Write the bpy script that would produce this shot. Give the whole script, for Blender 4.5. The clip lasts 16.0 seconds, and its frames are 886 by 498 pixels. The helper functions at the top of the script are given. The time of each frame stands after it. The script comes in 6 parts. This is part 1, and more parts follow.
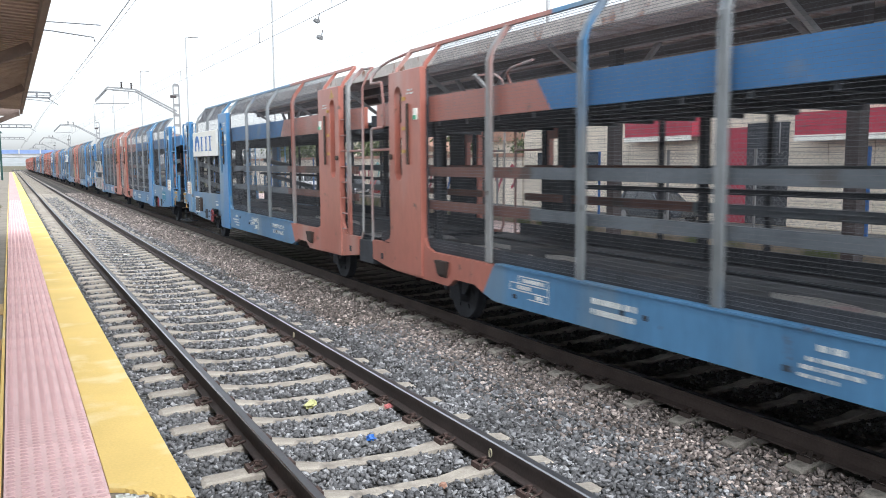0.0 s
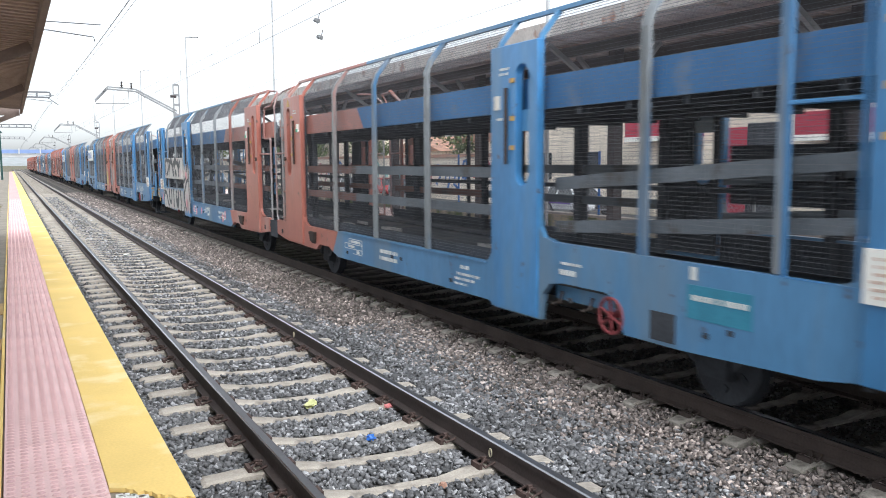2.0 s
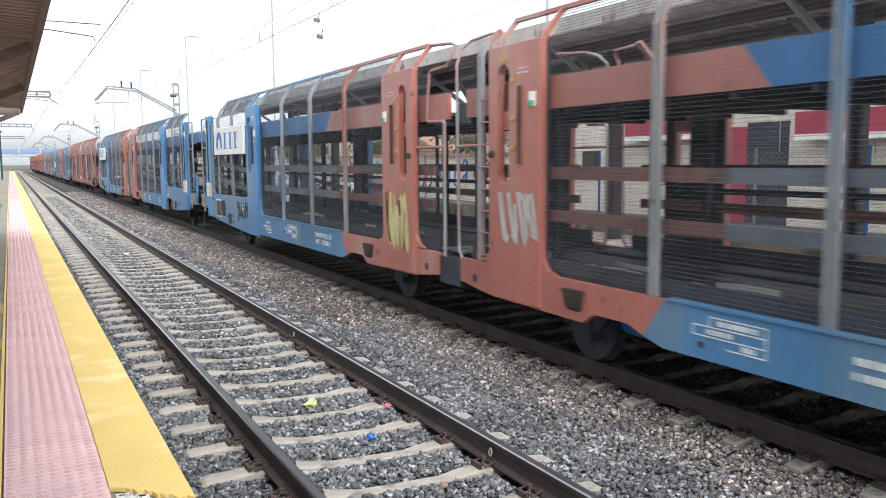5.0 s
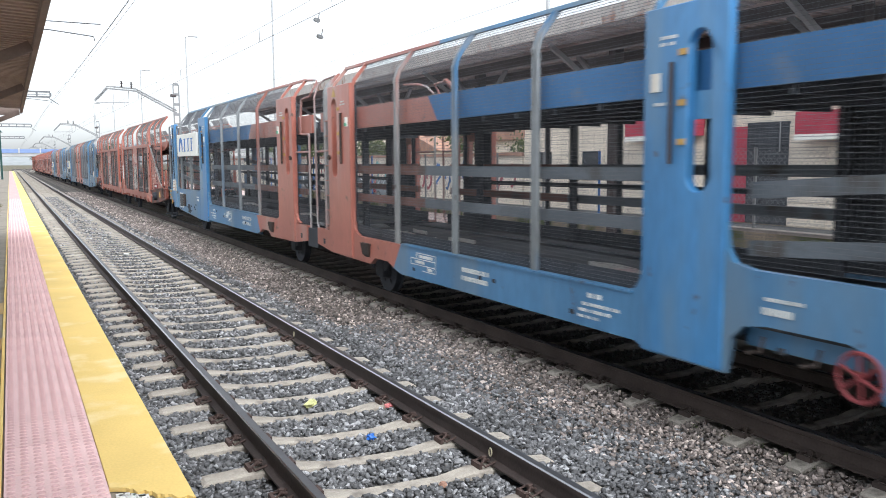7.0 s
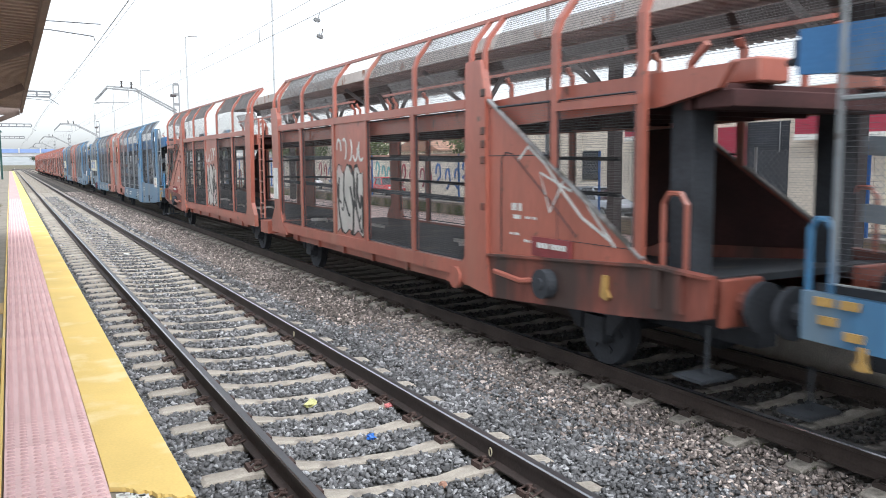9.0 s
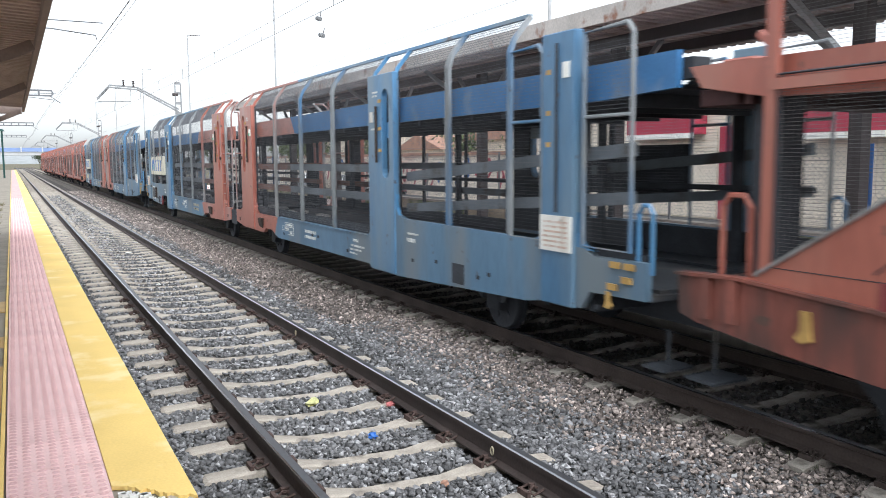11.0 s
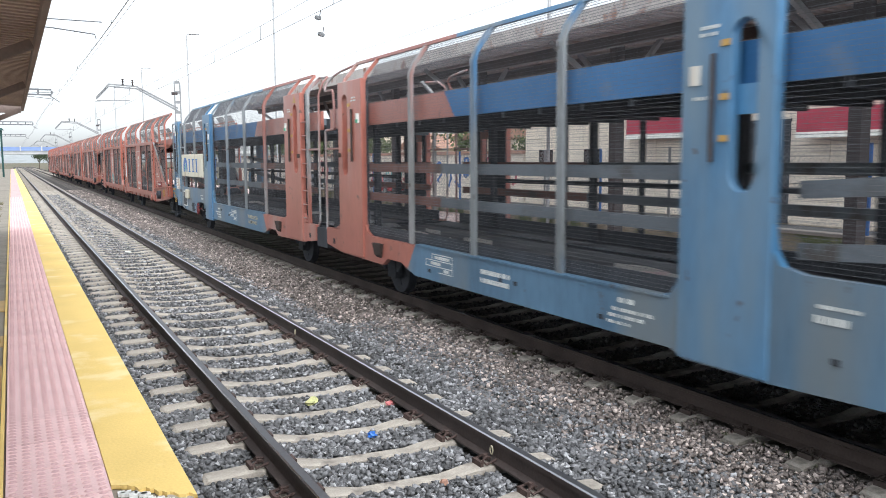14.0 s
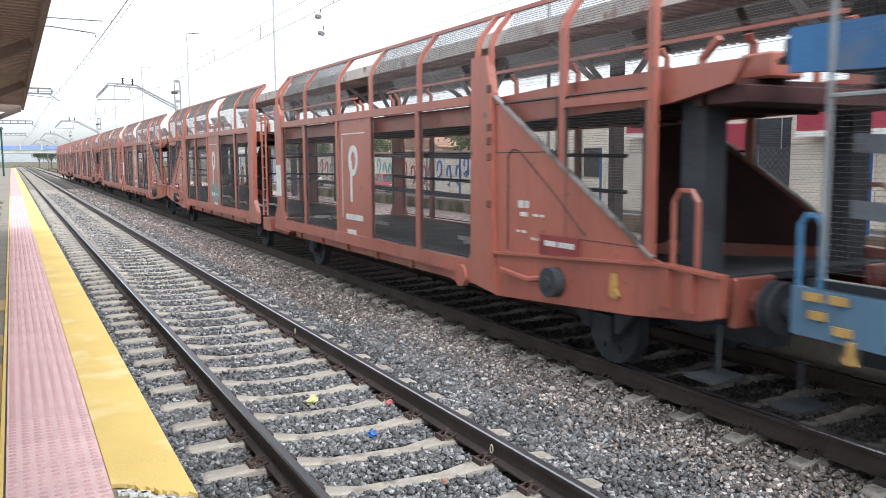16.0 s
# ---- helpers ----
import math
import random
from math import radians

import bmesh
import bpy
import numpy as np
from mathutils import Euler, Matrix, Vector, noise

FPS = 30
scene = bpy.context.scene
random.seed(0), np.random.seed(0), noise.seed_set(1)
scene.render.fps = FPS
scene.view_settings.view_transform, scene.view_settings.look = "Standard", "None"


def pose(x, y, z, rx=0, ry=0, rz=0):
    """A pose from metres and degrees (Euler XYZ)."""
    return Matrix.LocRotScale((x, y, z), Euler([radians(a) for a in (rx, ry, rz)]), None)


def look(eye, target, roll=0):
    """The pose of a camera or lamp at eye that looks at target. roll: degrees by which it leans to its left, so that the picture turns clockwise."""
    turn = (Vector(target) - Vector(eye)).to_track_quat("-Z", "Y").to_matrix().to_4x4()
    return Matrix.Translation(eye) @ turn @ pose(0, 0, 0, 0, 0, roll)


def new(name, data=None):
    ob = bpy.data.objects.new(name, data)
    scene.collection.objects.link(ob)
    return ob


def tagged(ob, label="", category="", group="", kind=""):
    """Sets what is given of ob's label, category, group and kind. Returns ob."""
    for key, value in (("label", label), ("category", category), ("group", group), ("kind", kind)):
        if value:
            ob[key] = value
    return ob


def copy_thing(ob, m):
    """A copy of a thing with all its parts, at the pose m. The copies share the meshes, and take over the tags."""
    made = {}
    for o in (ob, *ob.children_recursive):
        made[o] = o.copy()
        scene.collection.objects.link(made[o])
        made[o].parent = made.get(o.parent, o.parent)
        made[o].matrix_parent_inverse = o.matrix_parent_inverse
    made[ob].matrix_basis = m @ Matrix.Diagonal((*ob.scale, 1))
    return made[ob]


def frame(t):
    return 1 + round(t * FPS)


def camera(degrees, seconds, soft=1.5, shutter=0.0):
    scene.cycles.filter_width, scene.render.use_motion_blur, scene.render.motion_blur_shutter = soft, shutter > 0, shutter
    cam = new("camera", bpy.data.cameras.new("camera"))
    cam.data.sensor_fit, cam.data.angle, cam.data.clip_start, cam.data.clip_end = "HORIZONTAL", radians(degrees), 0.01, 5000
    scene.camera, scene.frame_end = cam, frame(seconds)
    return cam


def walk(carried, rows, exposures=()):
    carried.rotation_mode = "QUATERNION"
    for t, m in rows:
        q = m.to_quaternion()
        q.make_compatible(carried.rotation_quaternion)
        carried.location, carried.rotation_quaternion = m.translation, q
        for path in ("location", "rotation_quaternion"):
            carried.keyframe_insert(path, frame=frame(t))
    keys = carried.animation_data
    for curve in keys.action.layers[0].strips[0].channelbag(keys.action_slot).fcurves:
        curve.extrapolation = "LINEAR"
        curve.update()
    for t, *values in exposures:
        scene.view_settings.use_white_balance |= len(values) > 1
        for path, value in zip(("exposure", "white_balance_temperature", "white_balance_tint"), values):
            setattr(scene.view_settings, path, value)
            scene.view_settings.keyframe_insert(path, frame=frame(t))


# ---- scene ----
cam = camera(56.8, 16.0, soft=0.9, shutter=0.16)

EYE = Vector((0.0, 0.0, 2.347))


def aim(yaw, dip):
    """A pose at the eye, turned to the right of the track by yaw and dipped, in degrees."""
    a, b = radians(yaw), radians(dip)
    way = Vector((math.sin(a) * math.cos(b), math.cos(a) * math.cos(b), -math.sin(b)))
    return look(EYE, EYE + way * 10, -0.4)


walk(cam, [(0.0, aim(27.710, 6.115)), (2.0, aim(27.709, 6.135)), (4.0, aim(27.707, 6.162)), (6.5, aim(27.707, 6.168)), (9.0, aim(27.705, 6.176)),
           (10.2, aim(27.640, 6.220)), (11.5, aim(27.572, 6.270)), (12.5, aim(27.590, 6.280)), (13.5, aim(27.620, 6.302)), (15.0, aim(27.618, 6.355)), (16.0, aim(27.616, 6.388))], exposures=[(0.0, 1.15, 6100, 8), (16.0, 1.15, 6100, 8)])

# ---- light ----
world = bpy.data.worlds.new("overcast_sky")
scene.world = world
world.use_nodes = True
wn, wl = world.node_tree.nodes, world.node_tree.links
sky = wn.new("ShaderNodeTexSky")
sky.sky_type, sky.sun_disc = "NISHITA", False
sky.sun_elevation, sky.sun_rotation = radians(52), radians(190)
sky.air_density, sky.dust_density, sky.ozone_density = 1.0, 1.5, 1.0
grey = wn.new("ShaderNodeHueSaturation")
grey.inputs["Saturation"].default_value = 0.14
grey.inputs["Value"].default_value = 1.0
wl.new(sky.outputs["Color"], grey.inputs["Color"])
height, fade, dim = wn.new("ShaderNodeSeparateXYZ"), wn.new("ShaderNodeMapRange"), wn.new("ShaderNodeVectorMath")
wl.new(wn.new("ShaderNodeTexCoord").outputs["Generated"], height.inputs[0])
wl.new(height.outputs["Z"], fade.inputs["Value"])
fade.inputs["From Max"].default_value, fade.inputs["To Min"].default_value = 0.3, 0.6
dim.operation = "SCALE"
wl.new(grey.outputs["Color"], dim.inputs[0])
wl.new(fade.outputs["Result"], dim.inputs["Scale"])
wl.new(dim.outputs[0], wn["Background"].inputs["Color"])
wn["Background"].inputs["Strength"].default_value = 0.15
sun = new("sun", bpy.data.lights.new("sun", "SUN"))
sun.data.energy, sun.data.angle, sun.data.color = 1.5, radians(60), (1.0, 0.97, 0.93)
sun.matrix_world = look((2, -28, 36), (0, 0, 0))


# ---- materials ----
def mat(name, base, rough=0.7, metal=0.0, vary=0.25, scale=3.0, fine=60.0, bump=0.15, wear=None, worn=0.0, wear_scale=2.0,
        island=0.0, single=0.0, spec=0.4, streak=False):
    """Painted, mineral or metal surface: base colour with coarse and fine variation, worn patches and relief."""
    m = bpy.data.materials.new(name)
    m.use_nodes = True
    n, l = m.node_tree.nodes, m.node_tree.links
    b = n["Principled BSDF"]
    b.inputs["Roughness"].default_value, b.inputs["Metallic"].default_value = rough, metal
    b.inputs["Specular IOR Level"].default_value = spec
    tc = n.new("ShaderNodeTexCoord")
    src = tc.outputs["Object"]
    if streak:
        mp = n.new("ShaderNodeMapping")
        mp.inputs["Scale"].default_value = (1.0, 1.0, 0.18)
        l.new(src, mp.inputs["Vector"])
        src = mp.outputs["Vector"]

    def tex(s, detail):
        t = n.new("ShaderNodeTexNoise")
        t.inputs["Scale"].default_value, t.inputs["Detail"].default_value = s, detail
        l.new(src, t.inputs["Vector"])
        return t.outputs["Fac"]

    def scaled(value, lo, hi):
        r = n.new("ShaderNodeMapRange")
        r.inputs["To Min"].default_value, r.inputs["To Max"].default_value = lo, hi
        r.inputs["From Min"].default_value, r.inputs["From Max"].default_value = 0.3, 0.7
        l.new(value, r.inputs["Value"])
        return r.outputs["Result"]

    def times(a, c):
        q = n.new("ShaderNodeMath")
        q.operation = "MULTIPLY"
        l.new(a, q.inputs[0])
        l.new(c, q.inputs[1])
        return q.outputs[0]

    coarse, grain = tex(scale, 4), tex(fine, 3)
    fac = times(scaled(coarse, 1 - vary, 1 + vary), scaled(grain, 1 - vary * 0.6, 1 + vary * 0.6))
    if island:
        g = n.new("ShaderNodeNewGeometry")
        if island < 0.79:
            r = n.new("ShaderNodeMapRange")
            r.inputs["To Min"].default_value, r.inputs["To Max"].default_value = 1 - island, 1 + island
            l.new(g.outputs["Random Per Island"], r.inputs["Value"])
            fac = times(fac, r.outputs["Result"])
        else:
            # mixed stone: mostly mid greys, some dark, a few pale
            r = n.new("ShaderNodeValToRGB")
            e = r.color_ramp.elements
            e[0].position, e[0].color = 0.0, (0.2, 0.2, 0.2, 1)
            e[1].position, e[1].color = 1.0, (1.15, 1.15, 1.15, 1)
            for at, v in ((0.25, 0.30), (0.70, 0.50), (0.86, 0.68), (0.92, 0.95)):
                q = e.new(at)
                q.color = (v, v, v, 1)
            l.new(g.outputs["Random Per Island"], r.inputs["Fac"])
            two = n.new("ShaderNodeMath")
            two.operation = "MULTIPLY"
            two.inputs[1].default_value = 2.5
            l.new(r.outputs["Color"], two.inputs[0])
            fac = times(fac, two.outputs[0])
    if single:
        g = n.new("ShaderNodeObjectInfo")
        r = n.new("ShaderNodeMapRange")
        r.inputs["To Min"].default_value, r.inputs["To Max"].default_value = 1 - single, 1 + single
        l.new(g.outputs["Random"], r.inputs["Value"])
        fac = times(fac, r.outputs["Result"])
    mul = n.new("ShaderNodeVectorMath")
    mul.operation = "SCALE"
    mul.inputs[0].default_value = base
    l.new(fac, mul.inputs["Scale"])
    col = mul.outputs[0]
    if wear:
        ramp = n.new("ShaderNodeMapRange")
        ramp.inputs["From Min"].default_value = 0.62 - 0.3 * worn
        ramp.inputs["From Max"].default_value = 0.72 - 0.2 * worn
        l.new(tex(wear_scale, 8), ramp.inputs["Value"])
        mix = n.new("ShaderNodeMix")
        mix.data_type = "RGBA"
        l.new(ramp.outputs["Result"], mix.inputs["Factor"])
        l.new(col, mix.inputs["A"])
        mix.inputs["B"].default_value = (*wear, 1)
        col = mix.outputs["Result"]
    if streak:
        # small rusty chips and grime spots in the paint
        chip = n.new("ShaderNodeMapRange")
        chip.inputs["From Min"].default_value, chip.inputs["From Max"].default_value = 0.665, 0.72
        chip.inputs["To Max"].default_value = 0.8
        spots = n.new("ShaderNodeTexNoise")
        spots.inputs["Scale"].default_value, spots.inputs["Detail"].default_value = 5.5, 7
        l.new(tc.outputs["Object"], spots.inputs["Vector"])
        l.new(spots.outputs["Fac"], chip.inputs["Value"])
        mix = n.new("ShaderNodeMix")
        mix.data_type = "RGBA"
        l.new(chip.outputs["Result"], mix.inputs["Factor"])
        l.new(col, mix.inputs["A"])
        mix.inputs["B"].default_value = (0.085, 0.06, 0.048, 1)
        col = mix.outputs["Result"]
    l.new(col, b.inputs["Base Color"])
    if bump:
        bp = n.new("ShaderNodeBump")
        bp.inputs["Strength"].default_value, bp.inputs["Distance"].default_value = bump, 0.02
        l.new(grain, bp.inputs["Height"])
        l.new(bp.outputs["Normal"], b.inputs["Normal"])
    return m


BLUE = mat("faded_blue_paint", (0.070, 0.205, 0.375), 0.32, 0, 0.22, 0.8, 25, 0.06, (0.19, 0.245, 0.28), 0.45, 0.7, streak=True, spec=0.75)
PILLAR_BLUE = mat("pillar_blue_paint", (0.052, 0.195, 0.41), 0.33, 0, 0.2, 0.8, 25, 0.06, (0.14, 0.24, 0.34), 0.25, 0.9, streak=True, spec=0.75)
SILL_BLUE = mat("dusty_blue_paint", (0.078, 0.202, 0.365), 0.36, 0, 0.2, 0.7, 25, 0.06, (0.155, 0.225, 0.29), 0.4, 0.8, streak=True, spec=0.55)
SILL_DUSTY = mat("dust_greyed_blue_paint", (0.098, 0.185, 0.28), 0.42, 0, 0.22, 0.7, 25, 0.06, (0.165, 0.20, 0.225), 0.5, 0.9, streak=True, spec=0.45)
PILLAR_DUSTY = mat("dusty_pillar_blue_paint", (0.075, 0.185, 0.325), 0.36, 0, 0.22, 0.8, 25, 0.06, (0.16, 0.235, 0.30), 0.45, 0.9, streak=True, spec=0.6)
RED_POST = mat("galvanised_post_with_red_paint", (0.31, 0.31, 0.31), 0.6, 0.15, 0.22, 2.5, 30, 0.08, (0.34, 0.13, 0.10), 0.5, 1.3, streak=True)
TUBE_RED = mat("worn_red_tube", (0.33, 0.17, 0.15), 0.5, 0, 0.2, 2.5, 30, 0.06, (0.30, 0.30, 0.30), 0.35, 1.6, streak=True)
BEAM = mat("dark_lattice_steel", (0.15, 0.155, 0.165), 0.7, 0.1, 0.15, 2, 40, 0.05)
DEEP_BLUE = mat("deep_blue_paint", (0.044, 0.155, 0.345), 0.5, 0, 0.15, 1.2, 30, 0.05, (0.13, 0.2, 0.3), 0.1, 1.5)
GREY_BLUE = mat("galvanised_post", (0.25, 0.265, 0.275), 0.6, 0.2, 0.22, 2.5, 30, 0.08, (0.07, 0.18, 0.33), 0.38, 1.6, streak=True)
SALMON = mat("faded_red_paint", (0.385, 0.135, 0.10), 0.34, 0, 0.16, 0.9, 25, 0.05, (0.41, 0.235, 0.20), 0.3, 1.1, streak=True, spec=0.7)
GRIMY = mat("grimy_oxide_paint", (0.21, 0.068, 0.05), 0.5, 0, 0.3, 1.4, 25, 0.08, (0.07, 0.045, 0.04), 0.6, 1.7, streak=True)
YELLOWED = mat("pale_yellow_spray", (0.55, 0.47, 0.22), 0.6, 0, 0.2, 4, 40, 0)
OXIDE = mat("oxide_red_paint", (0.35, 0.108, 0.075), 0.36, 0, 0.2, 0.9, 25, 0.06, (0.35, 0.145, 0.105), 0.35, 1.3, streak=True, spec=0.7)
# Dark steel; on far posts and linings it stands in for shade.
DARK = mat("sooty_and_shaded_steel", (0.038, 0.042, 0.050), 0.8, 0, 0.3, 2, 30, 0.1)
DECK = mat("dirty_deck_plate", (0.045, 0.051, 0.060), 0.6, 0.2, 0.3, 1.5, 20, 0.1, (0.11, 0.10, 0.09), 0.2, 1.1)
# Dark red of the deck parts; the end linings use it as painted shade.
UNDER_RED = mat("dark_red_deck_and_shade", (0.046, 0.017, 0.0165), 0.75, 0, 0.3, 1.5, 20, 0.1)
WIRE_GREY = mat("close_screen_wire", (0.18, 0.175, 0.175), 0.6, 0.3, 0.15, 5, 40, 0)
WIRE = mat("screen_wire", (0.17, 0.175, 0.19), 0.6, 0.4, 0.15, 5, 40, 0)
GUIDE_RED = mat("dull_red_guide_rail", (0.17, 0.085, 0.07), 0.6, 0.1, 0.2, 1.5, 30, 0.06, (0.09, 0.07, 0.06), 0.2, 2)
GUIDE = mat("grey_guide_rail", (0.145, 0.165, 0.185), 0.6, 0.2, 0.2, 1.5, 30, 0.06, (0.09, 0.08, 0.07), 0.2, 2)
WHITE = mat("white_board", (0.78, 0.77, 0.72), 0.5, 0, 0.05, 1.5, 30, 0.02, (0.45, 0.36, 0.26), 0.05, 1.8, streak=True)
CREAM = mat("aged_white_board", (0.66, 0.62, 0.50), 0.55, 0, 0.08, 1.5, 30, 0.03, (0.35, 0.28, 0.18), 0.12, 1.8, streak=True)
LOGO = mat("logo_blue", (0.035, 0.14, 0.42), 0.5, 0, 0.08, 3, 30, 0)
YELLOW = mat("yellow_lever_paint", (0.45, 0.28, 0.09), 0.5, 0, 0.15, 6, 40, 0.05)
WHEEL_RED = mat("handwheel_red", (0.22, 0.045, 0.05), 0.6, 0, 0.15, 6, 40, 0.04)
PALE_MARK = mat("pale_ring_paint", (0.42, 0.38, 0.27), 0.6, 0, 0.15, 6, 40, 0)
PRINT = mat("faded_print", (0.52, 0.36, 0.28), 0.6, 0, 0.15, 6, 60, 0)
OCHRE = mat("faded_ochre_stencil", (0.50, 0.45, 0.33), 0.6, 0, 0.15, 6, 60, 0)
PATCH = mat("teal_paint_patch", (0.04, 0.21, 0.31), 0.5, 0, 0.15, 3, 40, 0.03)
PALE = mat("stencil_white", (0.62, 0.64, 0.62), 0.6, 0, 0.15, 6, 60, 0)
GREEN = mat("tag_green", (0.12, 0.4, 0.25), 0.6, 0, 0.15, 6, 60, 0)
GALVANISED = mat("bright_galvanised_plate", (0.38, 0.38, 0.38), 0.4, 0.5, 0.2, 2, 30, 0.06, (0.14, 0.13, 0.12), 0.4, 2.0)
SILVER = mat("silver_spray", (0.47, 0.45, 0.42), 0.6, 0, 0.14, 2.5, 40, 0, (0.50, 0.38, 0.37), 0.3, 1.4)
GRAFF_GREY = mat("dark_grey_spray", (0.06, 0.062, 0.066), 0.6, 0, 0.25, 3, 40, 0, (0.16, 0.16, 0.16), 0.2, 2.5)
BLACK = mat("black_spray", (0.03, 0.03, 0.03), 0.6, 0, 0.1, 4, 40, 0)
PINK = mat("pink_spray", (0.68, 0.33, 0.36), 0.6, 0, 0.1, 4, 40, 0)
TEAL = mat("teal_spray", (0.14, 0.40, 0.40), 0.6, 0, 0.1, 4, 40, 0)
RAIL_SIDE = mat("rusty_rail", (0.062, 0.047, 0.043), 0.7, 0.2, 0.25, 2, 40, 0.15)
RAIL_BROWN = mat("brown_rusty_rail", (0.06, 0.045, 0.039), 0.85, 0.1, 0.25, 2, 40, 0.15)
RAIL_HEAD = mat("worn_rail_head", (0.11, 0.11, 0.115), 0.42, 0.6, 0.15, 1, 30, 0)
RAIL_TOP = mat("polished_rail_head", (0.5, 0.5, 0.51), 0.25, 1.0, 0.08, 1, 30, 0)
CLIP = mat("rusty_clip", (0.082, 0.054, 0.047), 0.8, 0.2, 0.25, 20, 90, 0.1)
CONCRETE = mat("sleeper_concrete", (0.37, 0.335, 0.29), 0.9, 0, 0.2, 4, 70, 0.3, (0.23, 0.205, 0.18), 0.3, 5, single=0.12, spec=0.12)
# Dark patches on these sleepers paint in oil and the train's shade.
SHADED_CONCRETE = mat("oil_and_shade_sleeper_concrete", (0.34, 0.31, 0.27), 0.85, 0, 0.25, 4, 70, 0.3, (0.08, 0.07, 0.06), 0.4, 5, single=0.15)
STONE = mat("grey_ballast", (0.158, 0.158, 0.163), 0.9, 0, 0.25, 1.0, 60, 0.3, island=0.92)
STONE_TAN = mat("tan_ballast", (0.238, 0.202, 0.184), 0.9, 0, 0.25, 1.0, 60, 0.3, island=0.85)
BED = mat("ballast_bed", (0.07, 0.068, 0.066), 0.95, 0, 0.45, 9, 28, 1.0, (0.12, 0.111, 0.103), 0.5, 16, spec=0.12)
BED_TAN = mat("tan_ballast_bed", (0.14, 0.125, 0.115), 0.95, 0, 0.45, 9, 28, 1.0, (0.14, 0.13, 0.12), 0.4, 16, spec=0.12)
TILE = mat("pink_tactile_tile", (0.79, 0.555, 0.545), 0.8, 0, 0.1, 2.5, 80, 0.12, (0.62, 0.41, 0.40), 0.15, 4, single=0.05, spec=0.12)
# Darker than the tile: the studs' shadow sides are put into this colour.
STUD = mat("stud_shade_pink", (0.57, 0.375, 0.37), 0.8, 0, 0.12, 2.5, 80, 0.1, spec=0.12)
STRIPE = mat("yellow_platform_paint", (0.81, 0.585, 0.205), 0.7, 0, 0.07, 1.4, 60, 0.12, (0.86, 0.68, 0.34), 0.22, 2.2, spec=0.12)
PAVING = mat("grey_paving", (0.25, 0.225, 0.19), 0.9, 0, 0.2, 2, 50, 0.2, (0.3, 0.28, 0.22), 0.2, 3, spec=0.12)
EDGE = mat("platform_edge_concrete", (0.40, 0.37, 0.33), 0.9, 0, 0.2, 3, 50, 0.3, spec=0.12)
EARTH = mat("dry_ground", (0.15, 0.13, 0.10), 0.95, 0, 0.3, 0.2, 6, 0.3, (0.10, 0.13, 0.05), 0.3, 0.3, spec=0.12)
ASPHALT = mat("street_asphalt", (0.06, 0.06, 0.062), 0.9, 0, 0.2, 1, 40, 0.2)
PLATFORM_PINK = mat("far_platform_paving", (0.78, 0.62, 0.58), 0.85, 0, 0.12, 1.5, 40, 0.1, spec=0.12)
FAR_ROOF = mat("weathered_roof_sheet", (0.43, 0.37, 0.35), 0.7, 0, 0.2, 1.2, 30, 0.08, (0.30, 0.22, 0.19), 0.25, 1.4)
ROOF = mat("brown_corrugated_sheet", (0.42, 0.33, 0.285), 0.7, 0, 0.2, 1.2, 30, 0.08)
FASCIA = mat("weathered_fascia", (0.55, 0.50, 0.46), 0.7, 0, 0.15, 1.5, 30, 0.08, (0.30, 0.15, 0.10), 0.2, 2.5)
FASCIA_BROWN = mat("brown_fascia", (0.26, 0.20, 0.175), 0.7, 0, 0.15, 1.5, 30, 0.05)
STEEL = mat("galvanised_mast", (0.25, 0.255, 0.26), 0.6, 0.2, 0.12, 2, 40, 0.05)
POLE = mat("pale_grey_pole", (0.40, 0.41, 0.42), 0.6, 0.1, 0.1, 2, 40, 0.03)
DARKPOST = mat("dark_painted_column", (0.07, 0.06, 0.06), 0.7, 0, 0.15, 2, 40, 0.05)
LINE = mat("overhead_wire", (0.22, 0.22, 0.22), 0.7, 0.1, 0.1, 2, 40, 0)
BEIGE = mat("beige_wall_block", (0.76, 0.67, 0.56), 0.9, 0, 0.1, 1.2, 30, 0.15, single=0.06)
CRIMSON = mat("crimson_paint", (0.36, 0.04, 0.07), 0.6, 0, 0.12, 1.5, 30, 0.03)
BRICK = mat("terracotta_wall", (0.38, 0.22, 0.16), 0.9, 0, 0.2, 1.5, 12, 0.2)
MOSSY = mat("mossy_tan_wall", (0.40, 0.35, 0.26), 0.95, 0, 0.2, 1.5, 20, 0.2, (0.13, 0.16, 0.07), 0.5, 1.2, spec=0.15)
GREEN_DARK = mat("dark_green_paint", (0.015, 0.06, 0.055), 0.6, 0, 0.1, 2, 30, 0.02)
# Paled blue: the far bridge's haze is put into this colour.
BRIDGE_BLUE = mat("blue_parapet", (0.20, 0.28, 0.50), 0.6, 0, 0.1, 0.5, 10, 0)
BRIDGE = mat("bridge_concrete", (0.50, 0.50, 0.50), 0.9, 0, 0.1, 0.5, 10, 0.1)
BARK = mat("bark", (0.10, 0.075, 0.055), 0.95, 0, 0.3, 3, 30, 0.4)
LEAF = mat("leaf_green", (0.075, 0.10, 0.035), 0.8, 0, 0.2, 1, 30, 0, island=0.45)
# Oily stone, with the shade below the wagons also put into its colour.
DARK_STONE = mat("oil_and_shade_ballast", (0.075, 0.072, 0.07), 0.8, 0, 0.25, 1.0, 60, 0.3, island=0.8)
WEED = mat("dry_weed", (0.17, 0.145, 0.075), 0.9, 0, 0.25, 1, 30, 0, island=0.5)
LEAF_DARK = mat("far_tree_green", (0.055, 0.075, 0.04), 0.85, 0, 0.2, 1, 30, 0, island=0.4)
